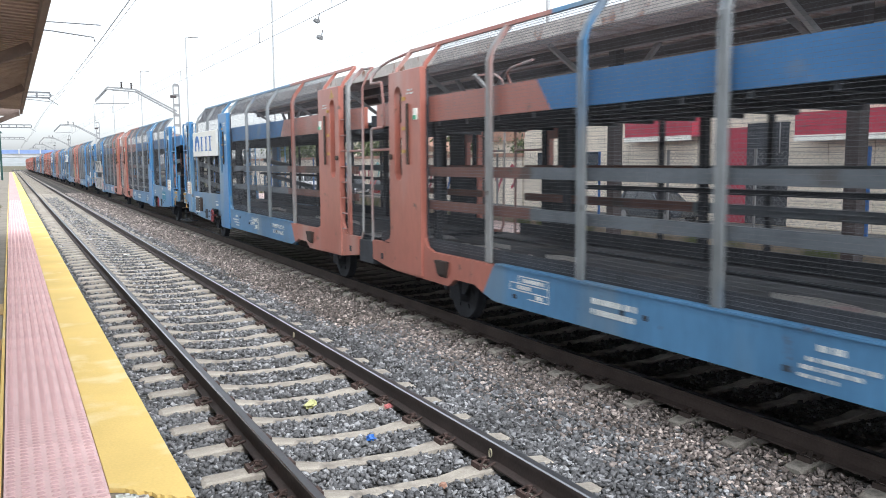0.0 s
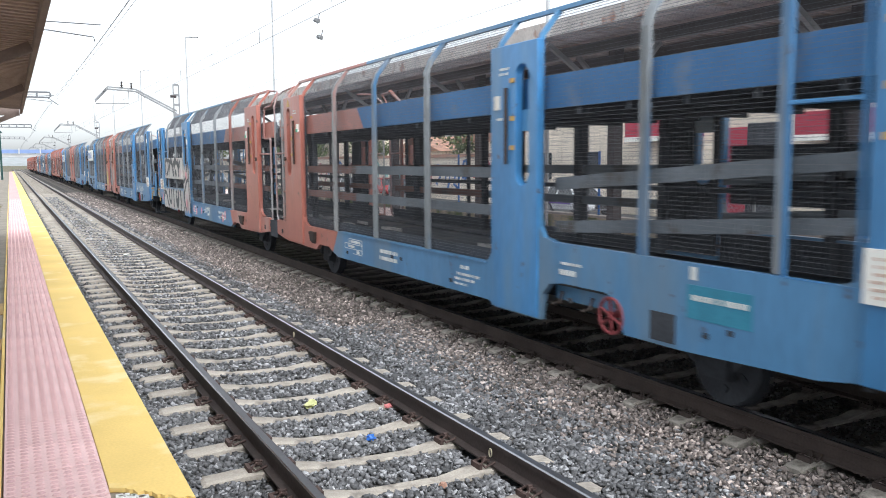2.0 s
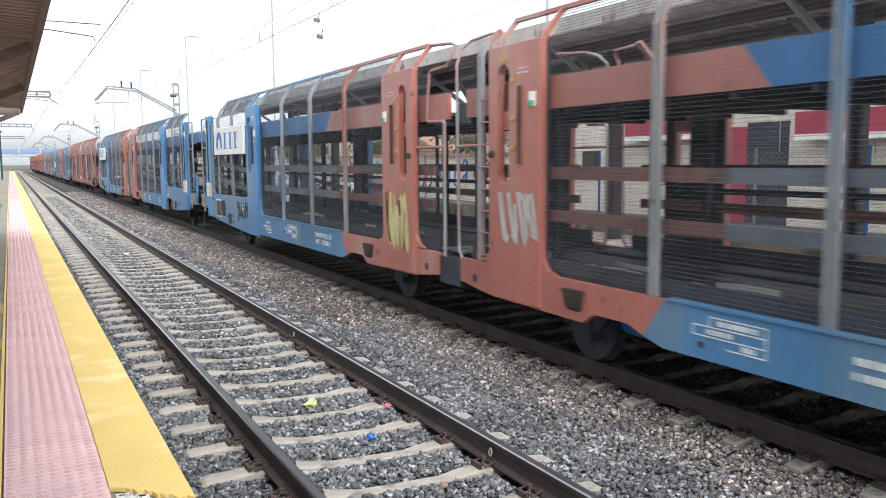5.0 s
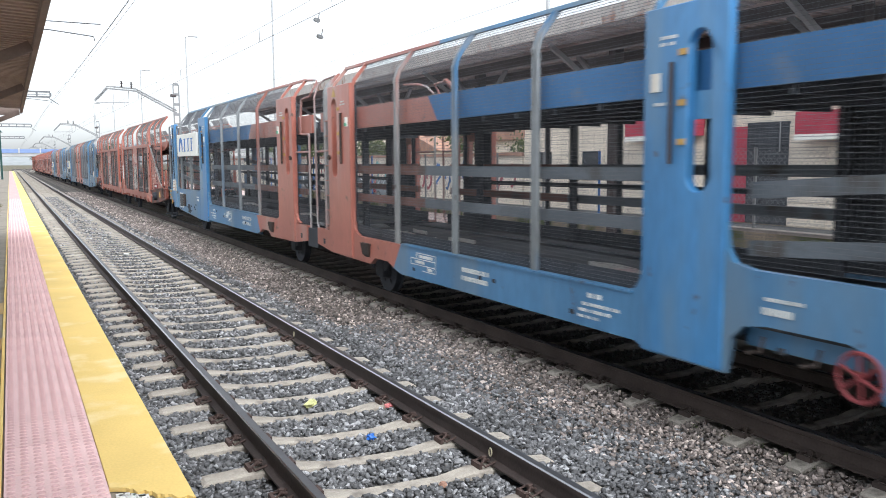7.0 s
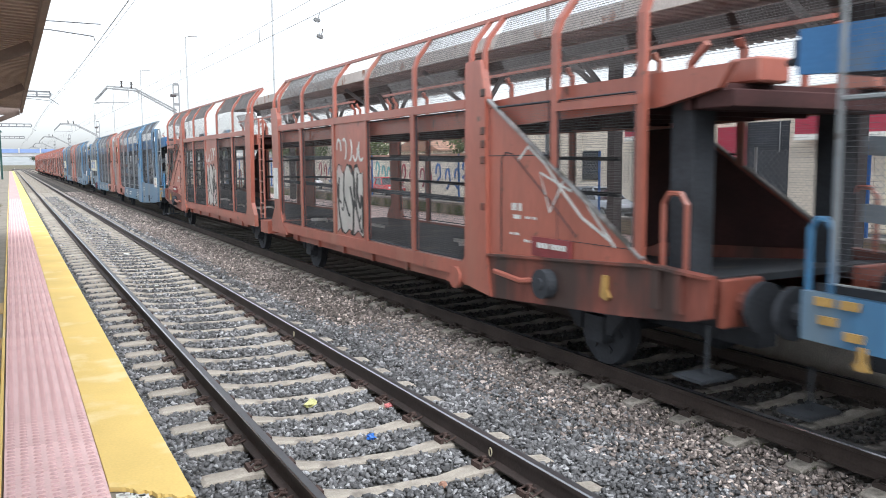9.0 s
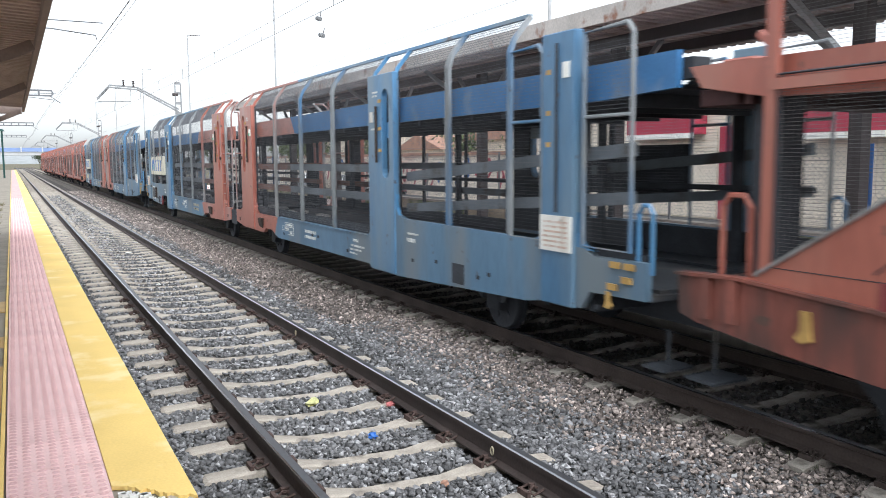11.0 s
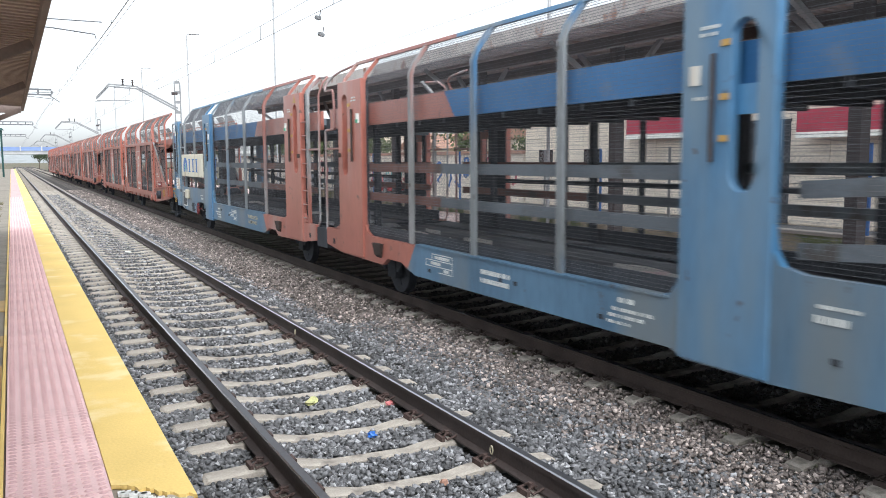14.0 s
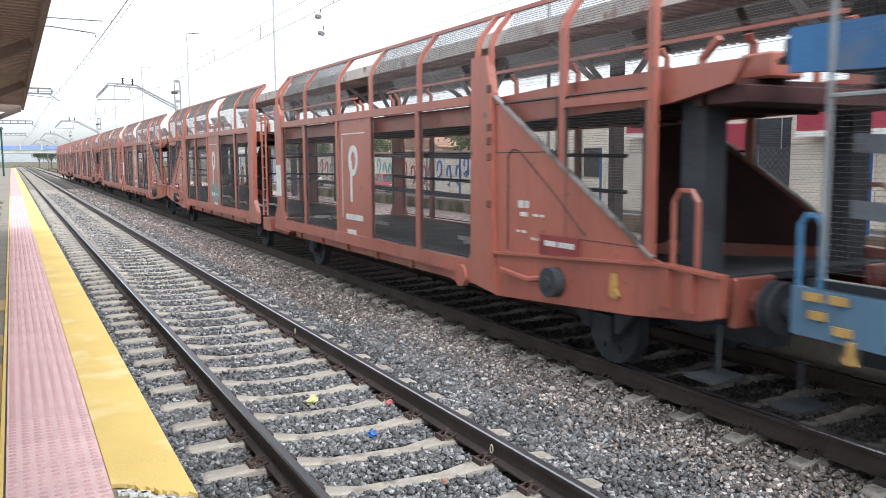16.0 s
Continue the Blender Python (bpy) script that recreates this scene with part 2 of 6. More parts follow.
# Distance haze is mixed into the hill colour; the air itself is clear.
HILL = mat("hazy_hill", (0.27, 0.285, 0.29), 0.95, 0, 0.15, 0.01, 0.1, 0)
TYRE = mat("tyre_rubber", (0.02, 0.02, 0.02), 0.85, 0, 0.1, 5, 40, 0.05)
CAR_WHITE = mat("white_car_paint", (0.75, 0.76, 0.78), 0.25, 0, 0.03, 1, 20, 0, spec=0.6)
CAR_SILVER = mat("silver_car_paint", (0.38, 0.41, 0.45), 0.25, 0.3, 0.05, 1, 20, 0, spec=0.6)
CAR_GREY = mat("dark_grey_car_paint", (0.05, 0.06, 0.075), 0.25, 0.2, 0.05, 1, 20, 0, spec=0.6)
CAR_RED = mat("red_car_paint", (0.42, 0.03, 0.03), 0.25, 0, 0.05, 1, 20, 0, spec=0.6)
GLASS = mat("car_glass", (0.02, 0.025, 0.03), 0.08, 0, 0.05, 1, 20, 0, spec=0.8)
LAMP_RED = mat("tail_lens", (0.6, 0.02, 0.02), 0.2, 0, 0.05, 1, 20, 0)
LAMP_CLEAR = mat("head_lens", (0.7, 0.72, 0.75), 0.1, 0.3, 0.05, 1, 20, 0)
BAG = mat("yellow_green_plastic", (0.62, 0.62, 0.28), 0.45, 0, 0.2, 15, 90, 0.1)
CAP_BLUE = mat("blue_plastic", (0.04, 0.16, 0.55), 0.4, 0, 0.3, 30, 90, 0.1)
CAP_RED = mat("red_clear_plastic", (0.6, 0.2, 0.2), 0.4, 0, 0.35, 30, 90, 0.1)
LITTER = mat("white_paper", (0.75, 0.75, 0.72), 0.7, 0, 0.1, 15, 60, 0.1)


# ---- mesh helpers ----
def box(bm, x0, x1, y0, y1, z0, z1):
    v = [bm.verts.new(p) for p in ((x0, y0, z0), (x1, y0, z0), (x1, y1, z0), (x0, y1, z0),
                                   (x0, y0, z1), (x1, y0, z1), (x1, y1, z1), (x0, y1, z1))]
    for f in ((3, 2, 1, 0), (4, 5, 6, 7), (0, 1, 5, 4), (1, 2, 6, 5), (2, 3, 7, 6), (3, 0, 4, 7)):
        bm.faces.new([v[i] for i in f])


def tube(bm, pts, r, n=6, flat=None, closed=False):
    """A round or (flat: half sizes) square bar along pts."""
    pts = [Vector(p) for p in pts]
    rings = []
    for i, p in enumerate(pts):
        a = pts[i - 1] if (i or closed) else p
        c = pts[(i + 1) % len(pts)] if (i < len(pts) - 1 or closed) else p
        d = (c - a).normalized()
        side = d.cross(Vector((1, 0, 0))) if abs(d.x) < 0.9 else d.cross(Vector((0, 0, 1)))
        side.normalize()
        up = side.cross(d)
        if flat:
            ring = [p + side * sx * flat[0] + up * sy * flat[1] for sx, sy in ((1, 1), (-1, 1), (-1, -1), (1, -1))]
        else:
            ring = [p + (side * math.cos(k * 2 * math.pi / n) + up * math.sin(k * 2 * math.pi / n)) * r for k in range(n)]
        rings.append([bm.verts.new(q) for q in ring])
    m = len(rings[0])
    for i in range(len(rings) - (0 if closed else 1)):
        a, c = rings[i], rings[(i + 1) % len(rings)]
        for k in range(m):
            bm.faces.new((a[k], a[(k + 1) % m], c[(k + 1) % m], c[k]))
    if not closed:
        bm.faces.new(rings[0][::-1])
        bm.faces.new(rings[-1])


def plate(bm, outline, x0, x1):
    """A plate in the y-z plane from x0 to x1, with that outline of (y, z)."""
    a = [bm.verts.new((x0, y, z)) for y, z in outline]
    c = [bm.verts.new((x1, y, z)) for y, z in outline]
    bm.faces.new(a)
    bm.faces.new(c[::-1])
    for i in range(len(a)):
        j = (i + 1) % len(a)
        bm.faces.new((a[j], a[i], c[i], c[j]))


def slotted(bm, y0, y1, z0, z1, sy, sz0, sz1, sr, x0, x1):
    """A plate with an upright slot with round ends through it."""
    inner, outer = [], []
    cy, cz = sy, (sz0 + sz1) / 2
    for k in range(24):
        a = 2 * math.pi * k / 24
        s, c = math.sin(a), math.cos(a)
        inner.append((cy + sr * c, (sz1 - sr if s > 0 else sz0 + sr) + sr * s))
        u, v = c, s
        t = min(((y1 - cy) if u > 0 else (cy - y0)) / max(abs(u), 1e-6), ((z1 - cz) if v > 0 else (cz - z0)) / max(abs(v), 1e-6))
        outer.append((cy + u * t, cz + v * t))
    for q, (yy, zz) in enumerate(((y1, z1), (y0, z1), (y0, z0), (y1, z0))):
        best = min(range(24), key=lambda k: (outer[k][0] - yy) ** 2 + (outer[k][1] - zz) ** 2)
        outer[best] = (yy, zz)
    L = [[bm.verts.new((x, *p)) for p in ring] for x in (x0, x1) for ring in (outer, inner)]
    for k in range(24):
        j = (k + 1) % 24
        bm.faces.new((L[0][k], L[0][j], L[1][j], L[1][k]))
        bm.faces.new((L[2][j], L[2][k], L[3][k], L[3][j]))
        bm.faces.new((L[0][j], L[0][k], L[2][k], L[2][j]))
        bm.faces.new((L[1][k], L[1][j], L[3][j], L[3][k]))


def disc(bm, centre, axis, r, depth, n=24, rim=None):
    """A wheel-like disc; axis 0, 1 or 2."""
    m = Matrix.Translation(centre) @ (Matrix.Rotation(math.pi / 2, 4, "Y") if axis == 0 else Matrix.Rotation(math.pi / 2, 4, "X") if axis == 1 else Matrix())
    bmesh.ops.create_cone(bm, cap_ends=True, segments=n, radius1=r, radius2=r if rim is None else rim, depth=depth, matrix=m)


def made(bm, name, material, smooth=False, bevel=0.0):
    if bevel:
        bmesh.ops.bevel(bm, geom=bm.edges[:], offset=bevel, segments=1, affect="EDGES")
    bmesh.ops.recalc_face_normals(bm, faces=bm.faces)
    me = bpy.data.meshes.new(name)
    bm.to_mesh(me)
    bm.free()
    for k in (material if isinstance(material, (list, tuple)) else [material]):
        me.materials.append(k)
    if smooth:
        for p in me.polygons:
            p.use_smooth = True
    return me


def part(name, bm, material, parent, label="", smooth=False, bevel=0.0):
    ob = new(name, made(bm, name, material, smooth, bevel))
    ob.parent = parent
    return tagged(ob, label)


def thing(name, label, category, group="", kind="", at=(0, 0, 0)):
    ob = new(name)
    ob.empty_display_size = 0.2
    ob.location = at
    return tagged(ob, label, category, group, kind)


def solid(name, bm, material, label, category="", group="", kind="", smooth=False, bevel=0.0):
    return tagged(new(name, made(bm, name, material, smooth, bevel)), label, category, group, kind)


def fresh():
    return bmesh.new()


def lettering(text, size, parent, at, turn, material, name="lettering", label=""):
    c = bpy.data.curves.new(name, "FONT")
    c.body, c.size, c.extrude = text, size, 0.002
    c.align_x, c.align_y = "CENTER", "CENTER"
    c.resolution_u = 3
    c.materials.append(material)
    ob = new(name, c)
    ob.parent = parent
    ob.matrix_basis = Matrix.Translation(at) @ turn
    return tagged(ob, label)

# ---- ground ----
NEAR_AXIS, FAR_AXIS = 2.63, 6.92
NEAR_RAILS, FAR_RAILS = (1.76, 3.50), (6.01, 7.83)
CANT = 0.0585 / 1.74  # the near track's platform-side rail lies higher


def cant(x):
    return max(0.0, (3.50 - x) * CANT)


def ground():
    bm = fresh()
    box(bm, -2500, 2500, -2500, 2500, -1.2, -0.75)
    solid("ground", bm, EARTH, "dry earth reaching the horizon", kind="structure")
    bm = fresh()
    box(bm, 0.72, 3.50, -30, 420, -0.7, -0.275)
    for v in bm.verts:
        if v.co.z > -0.5:
            v.co.z += cant(v.co.x)
    box(bm, 3.50, 4.75, -30, 420, -0.7, -0.275)
    solid("ballast_bed", bm, BED, "bed of grey crushed stone under the near track", kind="structure")
    bm = fresh()
    box(bm, 4.75, 8.7, -30, 420, -0.7, -0.28)
    solid("far_ballast_bed", bm, BED_TAN, "bed of tan crushed stone under the train's track", kind="structure")
    bm = fresh()
    box(bm, 12.6, 28.5, -120, 320, -0.75, -0.5)
    solid("road", bm, ASPHALT, "asphalt street behind the far platform", kind="structure")


ground()


def rail_mesh(x, y0, y1, material):
    """A flat-bottomed rail with a polished running band on its head."""
    prof = [(-0.075, -0.195), (0.075, -0.195), (0.075, -0.18), (0.018, -0.158), (0.014, -0.055), (0.042, -0.042), (0.042, -0.010),
            (0.030, 0.0), (-0.030, 0.0), (-0.042, -0.010), (-0.042, -0.042), (-0.014, -0.055), (-0.018, -0.158), (-0.075, -0.18)]
    bm = fresh()
    rings = [[bm.verts.new((x + px, y, pz)) for px, pz in prof] for y in (y0, y1)]
    n = len(prof)
    for k in range(n):
        f = bm.faces.new((rings[0][k], rings[0][(k + 1) % n], rings[1][(k + 1) % n], rings[1][k]))
        if k in (7, 8):
            f.material_index = k - 6
    bm.faces.new(rings[0])
    bm.faces.new(rings[1])
    return made(bm, "rail", [material, RAIL_HEAD, RAIL_TOP])


def sleeper_mesh(half, material):
    """Prestressed concrete sleeper, thick at the seats and dipped between them."""
    bm = fresh()
    xs = [-half, -half + 0.03, -1.05, -0.62, -0.35, 0.35, 0.62, 1.05, half - 0.03, half]
    top = [-0.245, -0.225, -0.20, -0.21, -0.25, -0.25, -0.21, -0.20, -0.225, -0.245]
    rows = []
    for x, z in zip(xs, top):
        h = 0.095 if abs(x) > 0.5 else 0.075
        rows.append([bm.verts.new(p) for p in ((x, -h - 0.03, -0.42), (x, -h, z - 0.016), (x, -h + 0.022, z), (x, h - 0.022, z), (x, h, z - 0.016), (x, h + 0.03, -0.42))])
    for a, c in zip(rows, rows[1:]):
        for k in range(5):
            bm.faces.new((a[k], a[k + 1], c[k + 1], c[k]))
    bm.faces.new(rows[0])
    bm.faces.new(rows[-1])
    return made(bm, "sleeper", material)


def clip_mesh(material):
    """A sprung steel rail clip, two curls of rod over a bolted shoulder."""
    bm = fresh()
    for s in (-1, 1):
        pts = [(0.0, s * 0.025, 0.03), (-0.05, s * 0.03, 0.045), (-0.09, s * 0.05, 0.02), (-0.07, s * 0.085, 0.0), (-0.01, s * 0.085, 0.02), (0.03, s * 0.07, 0.025)]
        tube(bm, pts, 0.011, 5)
    disc(bm, (-0.035, 0, 0.035), 2, 0.024, 0.05, 6)
    box(bm, -0.12, -0.09, -0.07, 0.07, -0.03, 0.02)
    return made(bm, "rail_clip", material)


def track(axis, rails, first, step, label, steel, half):
    t = thing("railway_track", label, "railway track", kind="structure", at=(axis, 0, 0))
    if axis < 4:
        t.location.z, t.rotation_euler.y = 0.87 * CANT, math.atan(CANT)
    for x in rails:
        ob = new("rail", rail_mesh(x - axis, -25, 420, steel))
        ob.parent = t
        tagged(ob, "steel rail with a polished head")
    me, clip = sleeper_mesh(half, CONCRETE if axis < 4 else SHADED_CONCRETE), clip_mesh(CLIP if axis < 4 else RAIL_BROWN)
    lo = -int((first + 10) / step)
    for k in range(lo, 108):
        ob = new("sleeper", me)
        ob.parent = t
        ob.location = (0, first + k * step, 0)
        if 1.5 < first + k * step < 16:
            for x in rails:
                for s in (-1, 1):
                    c = new("rail_clip", clip)
                    c.parent = t
                    c.matrix_basis = Matrix.Translation((x - axis - s * -0.075, first + k * step, -0.185)) @ (Matrix.Rotation(math.pi, 4, "Z") if s > 0 else Matrix())
    for x, y in ((0.82, 5.73), (0.82, 11.15)) if axis < 4 else ():
        bm = fresh()
        tube(bm, [(x, y + math.cos(k * math.pi / 6) * 0.022, -0.10 + math.sin(k * math.pi / 6) * 0.035) for k in range(12)], 0.007, 4, closed=True)
        part("paint_mark", bm, PALE_MARK, t, "pale ring painted on the rail web")
    bm = fresh()
    for k in range(108, 500):
        y = first + k * step
        box(bm, -half, -0.35, y - 0.09, y + 0.09, -0.4, -0.21)
        box(bm, -0.35, 0.35, y - 0.09, y + 0.09, -0.4, -0.25)
        box(bm, 0.35, half, y - 0.09, y + 0.09, -0.4, -0.21)
    part("far_sleepers", bm, CONCRETE, t)["kind"] = "stuff"


track(NEAR_AXIS, NEAR_RAILS, 6.42 - 4 * 0.69, 0.69, "railway track with rusty rails on concrete sleepers", RAIL_SIDE, 1.43)
track(FAR_AXIS, FAR_RAILS, 4.53, 0.70, "railway track under the train, brown rusty rails", RAIL_BROWN, 1.24)


def stones(name, label, material, spots, size, seed):
    """Broken ballast stones, each a jagged lump, in one mesh."""
    rng = np.random.default_rng(seed)
    v = np.array([(-1, -1, -1), (1, -1, -1), (1, 1, -1), (-1, 1, -1), (-1, -1, 1), (1, -1, 1), (1, 1, 1), (-1, 1, 1)], float) * 0.62
    f = np.array([(0, 2, 1), (0, 3, 2), (4, 5, 6), (4, 6, 7), (0, 1, 5), (0, 5, 4), (1, 2, 6), (1, 6, 5), (2, 3, 7), (2, 7, 6), (3, 0, 4), (3, 4, 7)])
    n = len(spots)
    r = size * rng.uniform(0.55, 1.35, (n, 1, 1))
    lump = v[None] * rng.uniform(0.35, 1.35, (n, 8, 3)) * r * rng.uniform(0.45, 1.5, (n, 1, 3))
    q, _ = np.linalg.qr(rng.normal(size=(n, 3, 3)))
    lump = lump @ q
    lump[:, :, 2] *= 0.8
    pts = (lump + spots[:, None, :]).reshape(-1, 3)
    tri = (f[None] + 8 * np.arange(n)[:, None, None]).reshape(-1)
    me = bpy.data.meshes.new(name)
    me.vertices.add(len(pts))
    me.vertices.foreach_set("co", pts.ravel())
    me.loops.add(len(tri))
    me.loops.foreach_set("vertex_index", tri.astype(np.int32))
    me.polygons.add(len(tri) // 3)
    me.polygons.foreach_set("loop_start", np.arange(0, len(tri), 3, dtype=np.int32))
    me.update(calc_edges=True)
    me.materials.append(material)
    tagged(new(name, me), label, "ballast", kind="stuff")


def spread(x0, x1, y0, y1, per, height, seed, axis=None, first=0.0, step=0.69):
    """Random spots on the bed; those on top of sleepers and rails are left out."""
    rng = np.random.default_rng(seed)
    n = int((x1 - x0) * (y1 - y0) * per)
    x, y = rng.uniform(x0, x1, n), rng.uniform(y0, y1, n)
    z = height + rng.uniform(-0.022, 0.014, n)
    if axis == NEAR_AXIS:
        z = z + np.maximum(0.0, (3.50 - x) * CANT)
    keep = np.ones(n, bool)
    if axis is not None:
        d = np.abs((y - first + step / 2) % step - step / 2)
        keep &= ~((d < 0.105) & (np.abs(x - axis) < (1.42 if axis == NEAR_AXIS else 1.29)))
        for r in (NEAR_RAILS if axis == NEAR_AXIS else FAR_RAILS):
            keep &= np.abs(x - r) > 0.085
    return np.stack([x, y, z], 1)[keep]


near = [spread(0.74, 4.5, 3.0, 9, 1350, -0.258, 1, NEAR_AXIS, 6.42), spread(0.74, 4.5, 9, 16, 780, -0.258, 11, NEAR_AXIS, 6.42),
        spread(0.74, 4.5, 16, 30, 330, -0.262, 2, NEAR_AXIS, 6.42)]
stones("ballast", "grey crushed stone between the sleepers", STONE, np.concatenate(near), 0.029, 3)
mid = [spread(4.3, 5.1, 3.0, 12, 850, -0.255, 8), spread(5.1, 5.6, 3.0, 12, 280, -0.26, 18, FAR_AXIS, 4.53, 0.70)]
stones("ballast", "mixed grey stones between the two tracks", STONE, np.concatenate(mid), 0.029, 9)
tan = [spread(4.4, 5.0, 3.0, 12, 300, -0.25, 4), spread(4.9, 6.2, 3.0, 12, 900, -0.25, 14, FAR_AXIS, 4.53, 0.70), spread(4.3, 6.2, 12, 30, 420, -0.255, 5, FAR_AXIS, 4.53, 0.70)]
stones("ballast", "tan and grey crushed stone beside the train", STONE_TAN, np.concatenate(tan), 0.026, 7)
stones("ballast", "tan and grey crushed stone beside the train, further along", STONE_TAN, spread(4.2, 5.95, 30, 80, 130, -0.26, 31, FAR_AXIS, 4.53, 0.70), 0.05, 32)
stones("ballast", "grey crushed stone between the sleepers, further along", STONE, spread(0.74, 4.4, 30, 70, 95, -0.27, 33, NEAR_AXIS, 6.42), 0.05, 34)
stones("ballast", "crushed stone under the train, darkened for oil and shade", DARK_STONE, spread(6.2, 8.6, 2.0, 16, 330, -0.27, 6, FAR_AXIS, 4.53, 0.70), 0.029, 21)


# ---- near platform ----
def platform():
    p = thing("platform", "station platform with pink tactile tiles and a yellow edge stripe", "platform", kind="structure")
    bm = fresh()
    box(bm, -9, 0.60, -15, 205, -0.7, 0.655)
    part("platform_body", bm, PAVING, p, "grey paved platform body")
    bm = fresh()
    box(bm, 0.60, 0.715, -15, 205, -0.7, 0.668)
    part("edge_beam", bm, EDGE, p, "concrete edge beam")
    bm = fresh()
    rng = random.Random(5)
    outline = [(0.361, 4.40)]
    for k in range(1, 22):
        outline.append((0.368 + 0.0165 * k, 4.40 - 0.0155 * k + rng.uniform(-0.028, 0.028)))
    outline[-1] = (0.73, 4.06)
    outline += [(0.73, 205), (0.361, 205)]
    low = [bm.verts.new((x, y, 0.66)) for x, y in outline]
    top = [bm.verts.new((x, y, 0.684)) for x, y in outline]
    bm.faces.new(top)
    bm.faces.new(low[::-1])
    for i in range(len(low)):
        j = (i + 1) % len(low)
        bm.faces.new((low[i], low[j], top[j], top[i]))
    part("edge_stripe", bm, STRIPE, p, "yellow painted edge stripe with a chipped end")
    bm = fresh()
    for k in range(26):
        x, y = 0.40 + 0.0125 * k, 4.34 - 0.0135 * k + rng.uniform(-0.04, 0.02)
        s = rng.uniform(0.008, 0.02)
        box(bm, x - s, x + s, y - s, y + s, 0.655, 0.672)
    part("crumbled_edge", bm, LITTER, p, "crumbled pale mortar")
    bm = fresh()
    box(bm, -0.155, -0.133, -15, 205, 0.64, 0.681)
    part("thin_stripe", bm, STRIPE, p, "thin yellow line beside the tiles")
    bm = fresh()
    box(bm, 0.004, 0.482, 0.005, 0.483, -0.02, 0.0)
    tile = made(bm, "tactile_tile", TILE)
    for k in range(-30, 80):
        ob = new("tactile_tile", tile)
        ob.parent = p
        ob.location = (-0.125, 4.335 + k * 0.488, 0.682)
    # Far tiles have no studs; the darker pink carries the studs' shade.
    bm = fresh()
    box(bm, -0.12, 0.36, 4.335 + 80 * 0.488, 205, 0.64, 0.682)
    part("far_tiles", bm, STUD, p)
    bm = fresh()
    for r in range(715):
        y = -0.26 + 0.061 * r
        for k in range(7):
            x = -0.088 + 0.068 * k
            w, d, h = 0.024, 0.016, 0.694
            v = [bm.verts.new(q) for q in ((x - w, y, 0.6815), (x, y - d, 0.6815), (x + w, y, 0.6815), (x, y + d, 0.6815), (x - w * 0.5, y, h), (x + w * 0.5, y, h))]
            for f in ((0, 1, 4), (1, 5, 4), (1, 2, 5), (2, 3, 5), (3, 4, 5), (3, 0, 4)):
                bm.faces.new([v[i] for i in f])
    part("tactile_studs", bm, STUD, p, "raised lozenge studs")["kind"] = "stuff"
    bm = fresh()
    for y0, y1 in ((6.2, 7.6), (8.4, 8.9), (10.4, 11.2)):
        box(bm, -0.34, -0.16, y0, y1, 0.655, 0.662)
    part("paint_patch", bm, YELLOW, p, "faded yellow paint patch")


platform()


def weeds(name, spots, size, seed, label):
    """Tufts of narrow blades."""
    rng = random.Random(seed)
    bm = fresh()
    for x, y, z in spots:
        for k in range(26):
            a, l, b = rng.uniform(0, 6.28), rng.uniform(0.4, 1) * size, rng.uniform(0.1, 0.7) * size
            px, py = x + rng.uniform(-1, 1) * size * 0.5, y + rng.uniform(-1, 1) * size
            d = Vector((math.cos(a), math.sin(a), 0))
            s = Vector((-d.y, d.x, 0)) * 0.04 * size
            p = Vector((px, py, z))
            v = [bm.verts.new(q) for q in (p - s, p + s, p + d * b * 0.5 + Vector((0, 0, l * 0.7)) + s * 0.6, p + d * b + Vector((0, 0, l)))]
            bm.faces.new((v[0], v[1], v[2]))
            bm.faces.new((v[0], v[2], v[3]))
    solid(name, bm, WEED if size > 0.1 else LEAF, label, "weeds", kind="stuff")


weeds("weeds", [(-0.45 - 0.2 * (k % 3), 17 + 1.3 * k, 0.655) for k in range(16)], 0.15, 4, "dry tan weeds growing out of the platform paving")
rw = random.Random(12)
weeds("weeds", [(rw.uniform(5.75, 5.92), 4.4 + 0.33 * k, -0.26) for k in range(40)], 0.05, 6, "small dark weeds along the far rail")


def corrugated(name, x0, x1, y0, y1, z0, z1, pitch, depth, material, parent=None):
    """Roof sheet with ribs across the track, from z0 at x0 to z1 at x1."""
    bm = fresh()
    n = int((y1 - y0) / pitch)
    prof = []
    for k in range(n):
        y = y0 + k * pitch
        prof += [(y, 0), (y + pitch * 0.45, 0), (y + pitch * 0.55, depth), (y + pitch * 0.95, depth)]
    rows = [[bm.verts.new((x, y, z + h + t)) for y, h in prof] for t in (0, 0.02) for x, z in ((x0, z0), (x1, z1))]
    for a, c in ((rows[0], rows[1]), (rows[3], rows[2]), (rows[2], rows[0]), (rows[1], rows[3])):
        for i in range(len(prof) - 1):
            bm.faces.new((a[i], a[i + 1], c[i + 1], c[i]))
    return part(name, bm, material, parent)


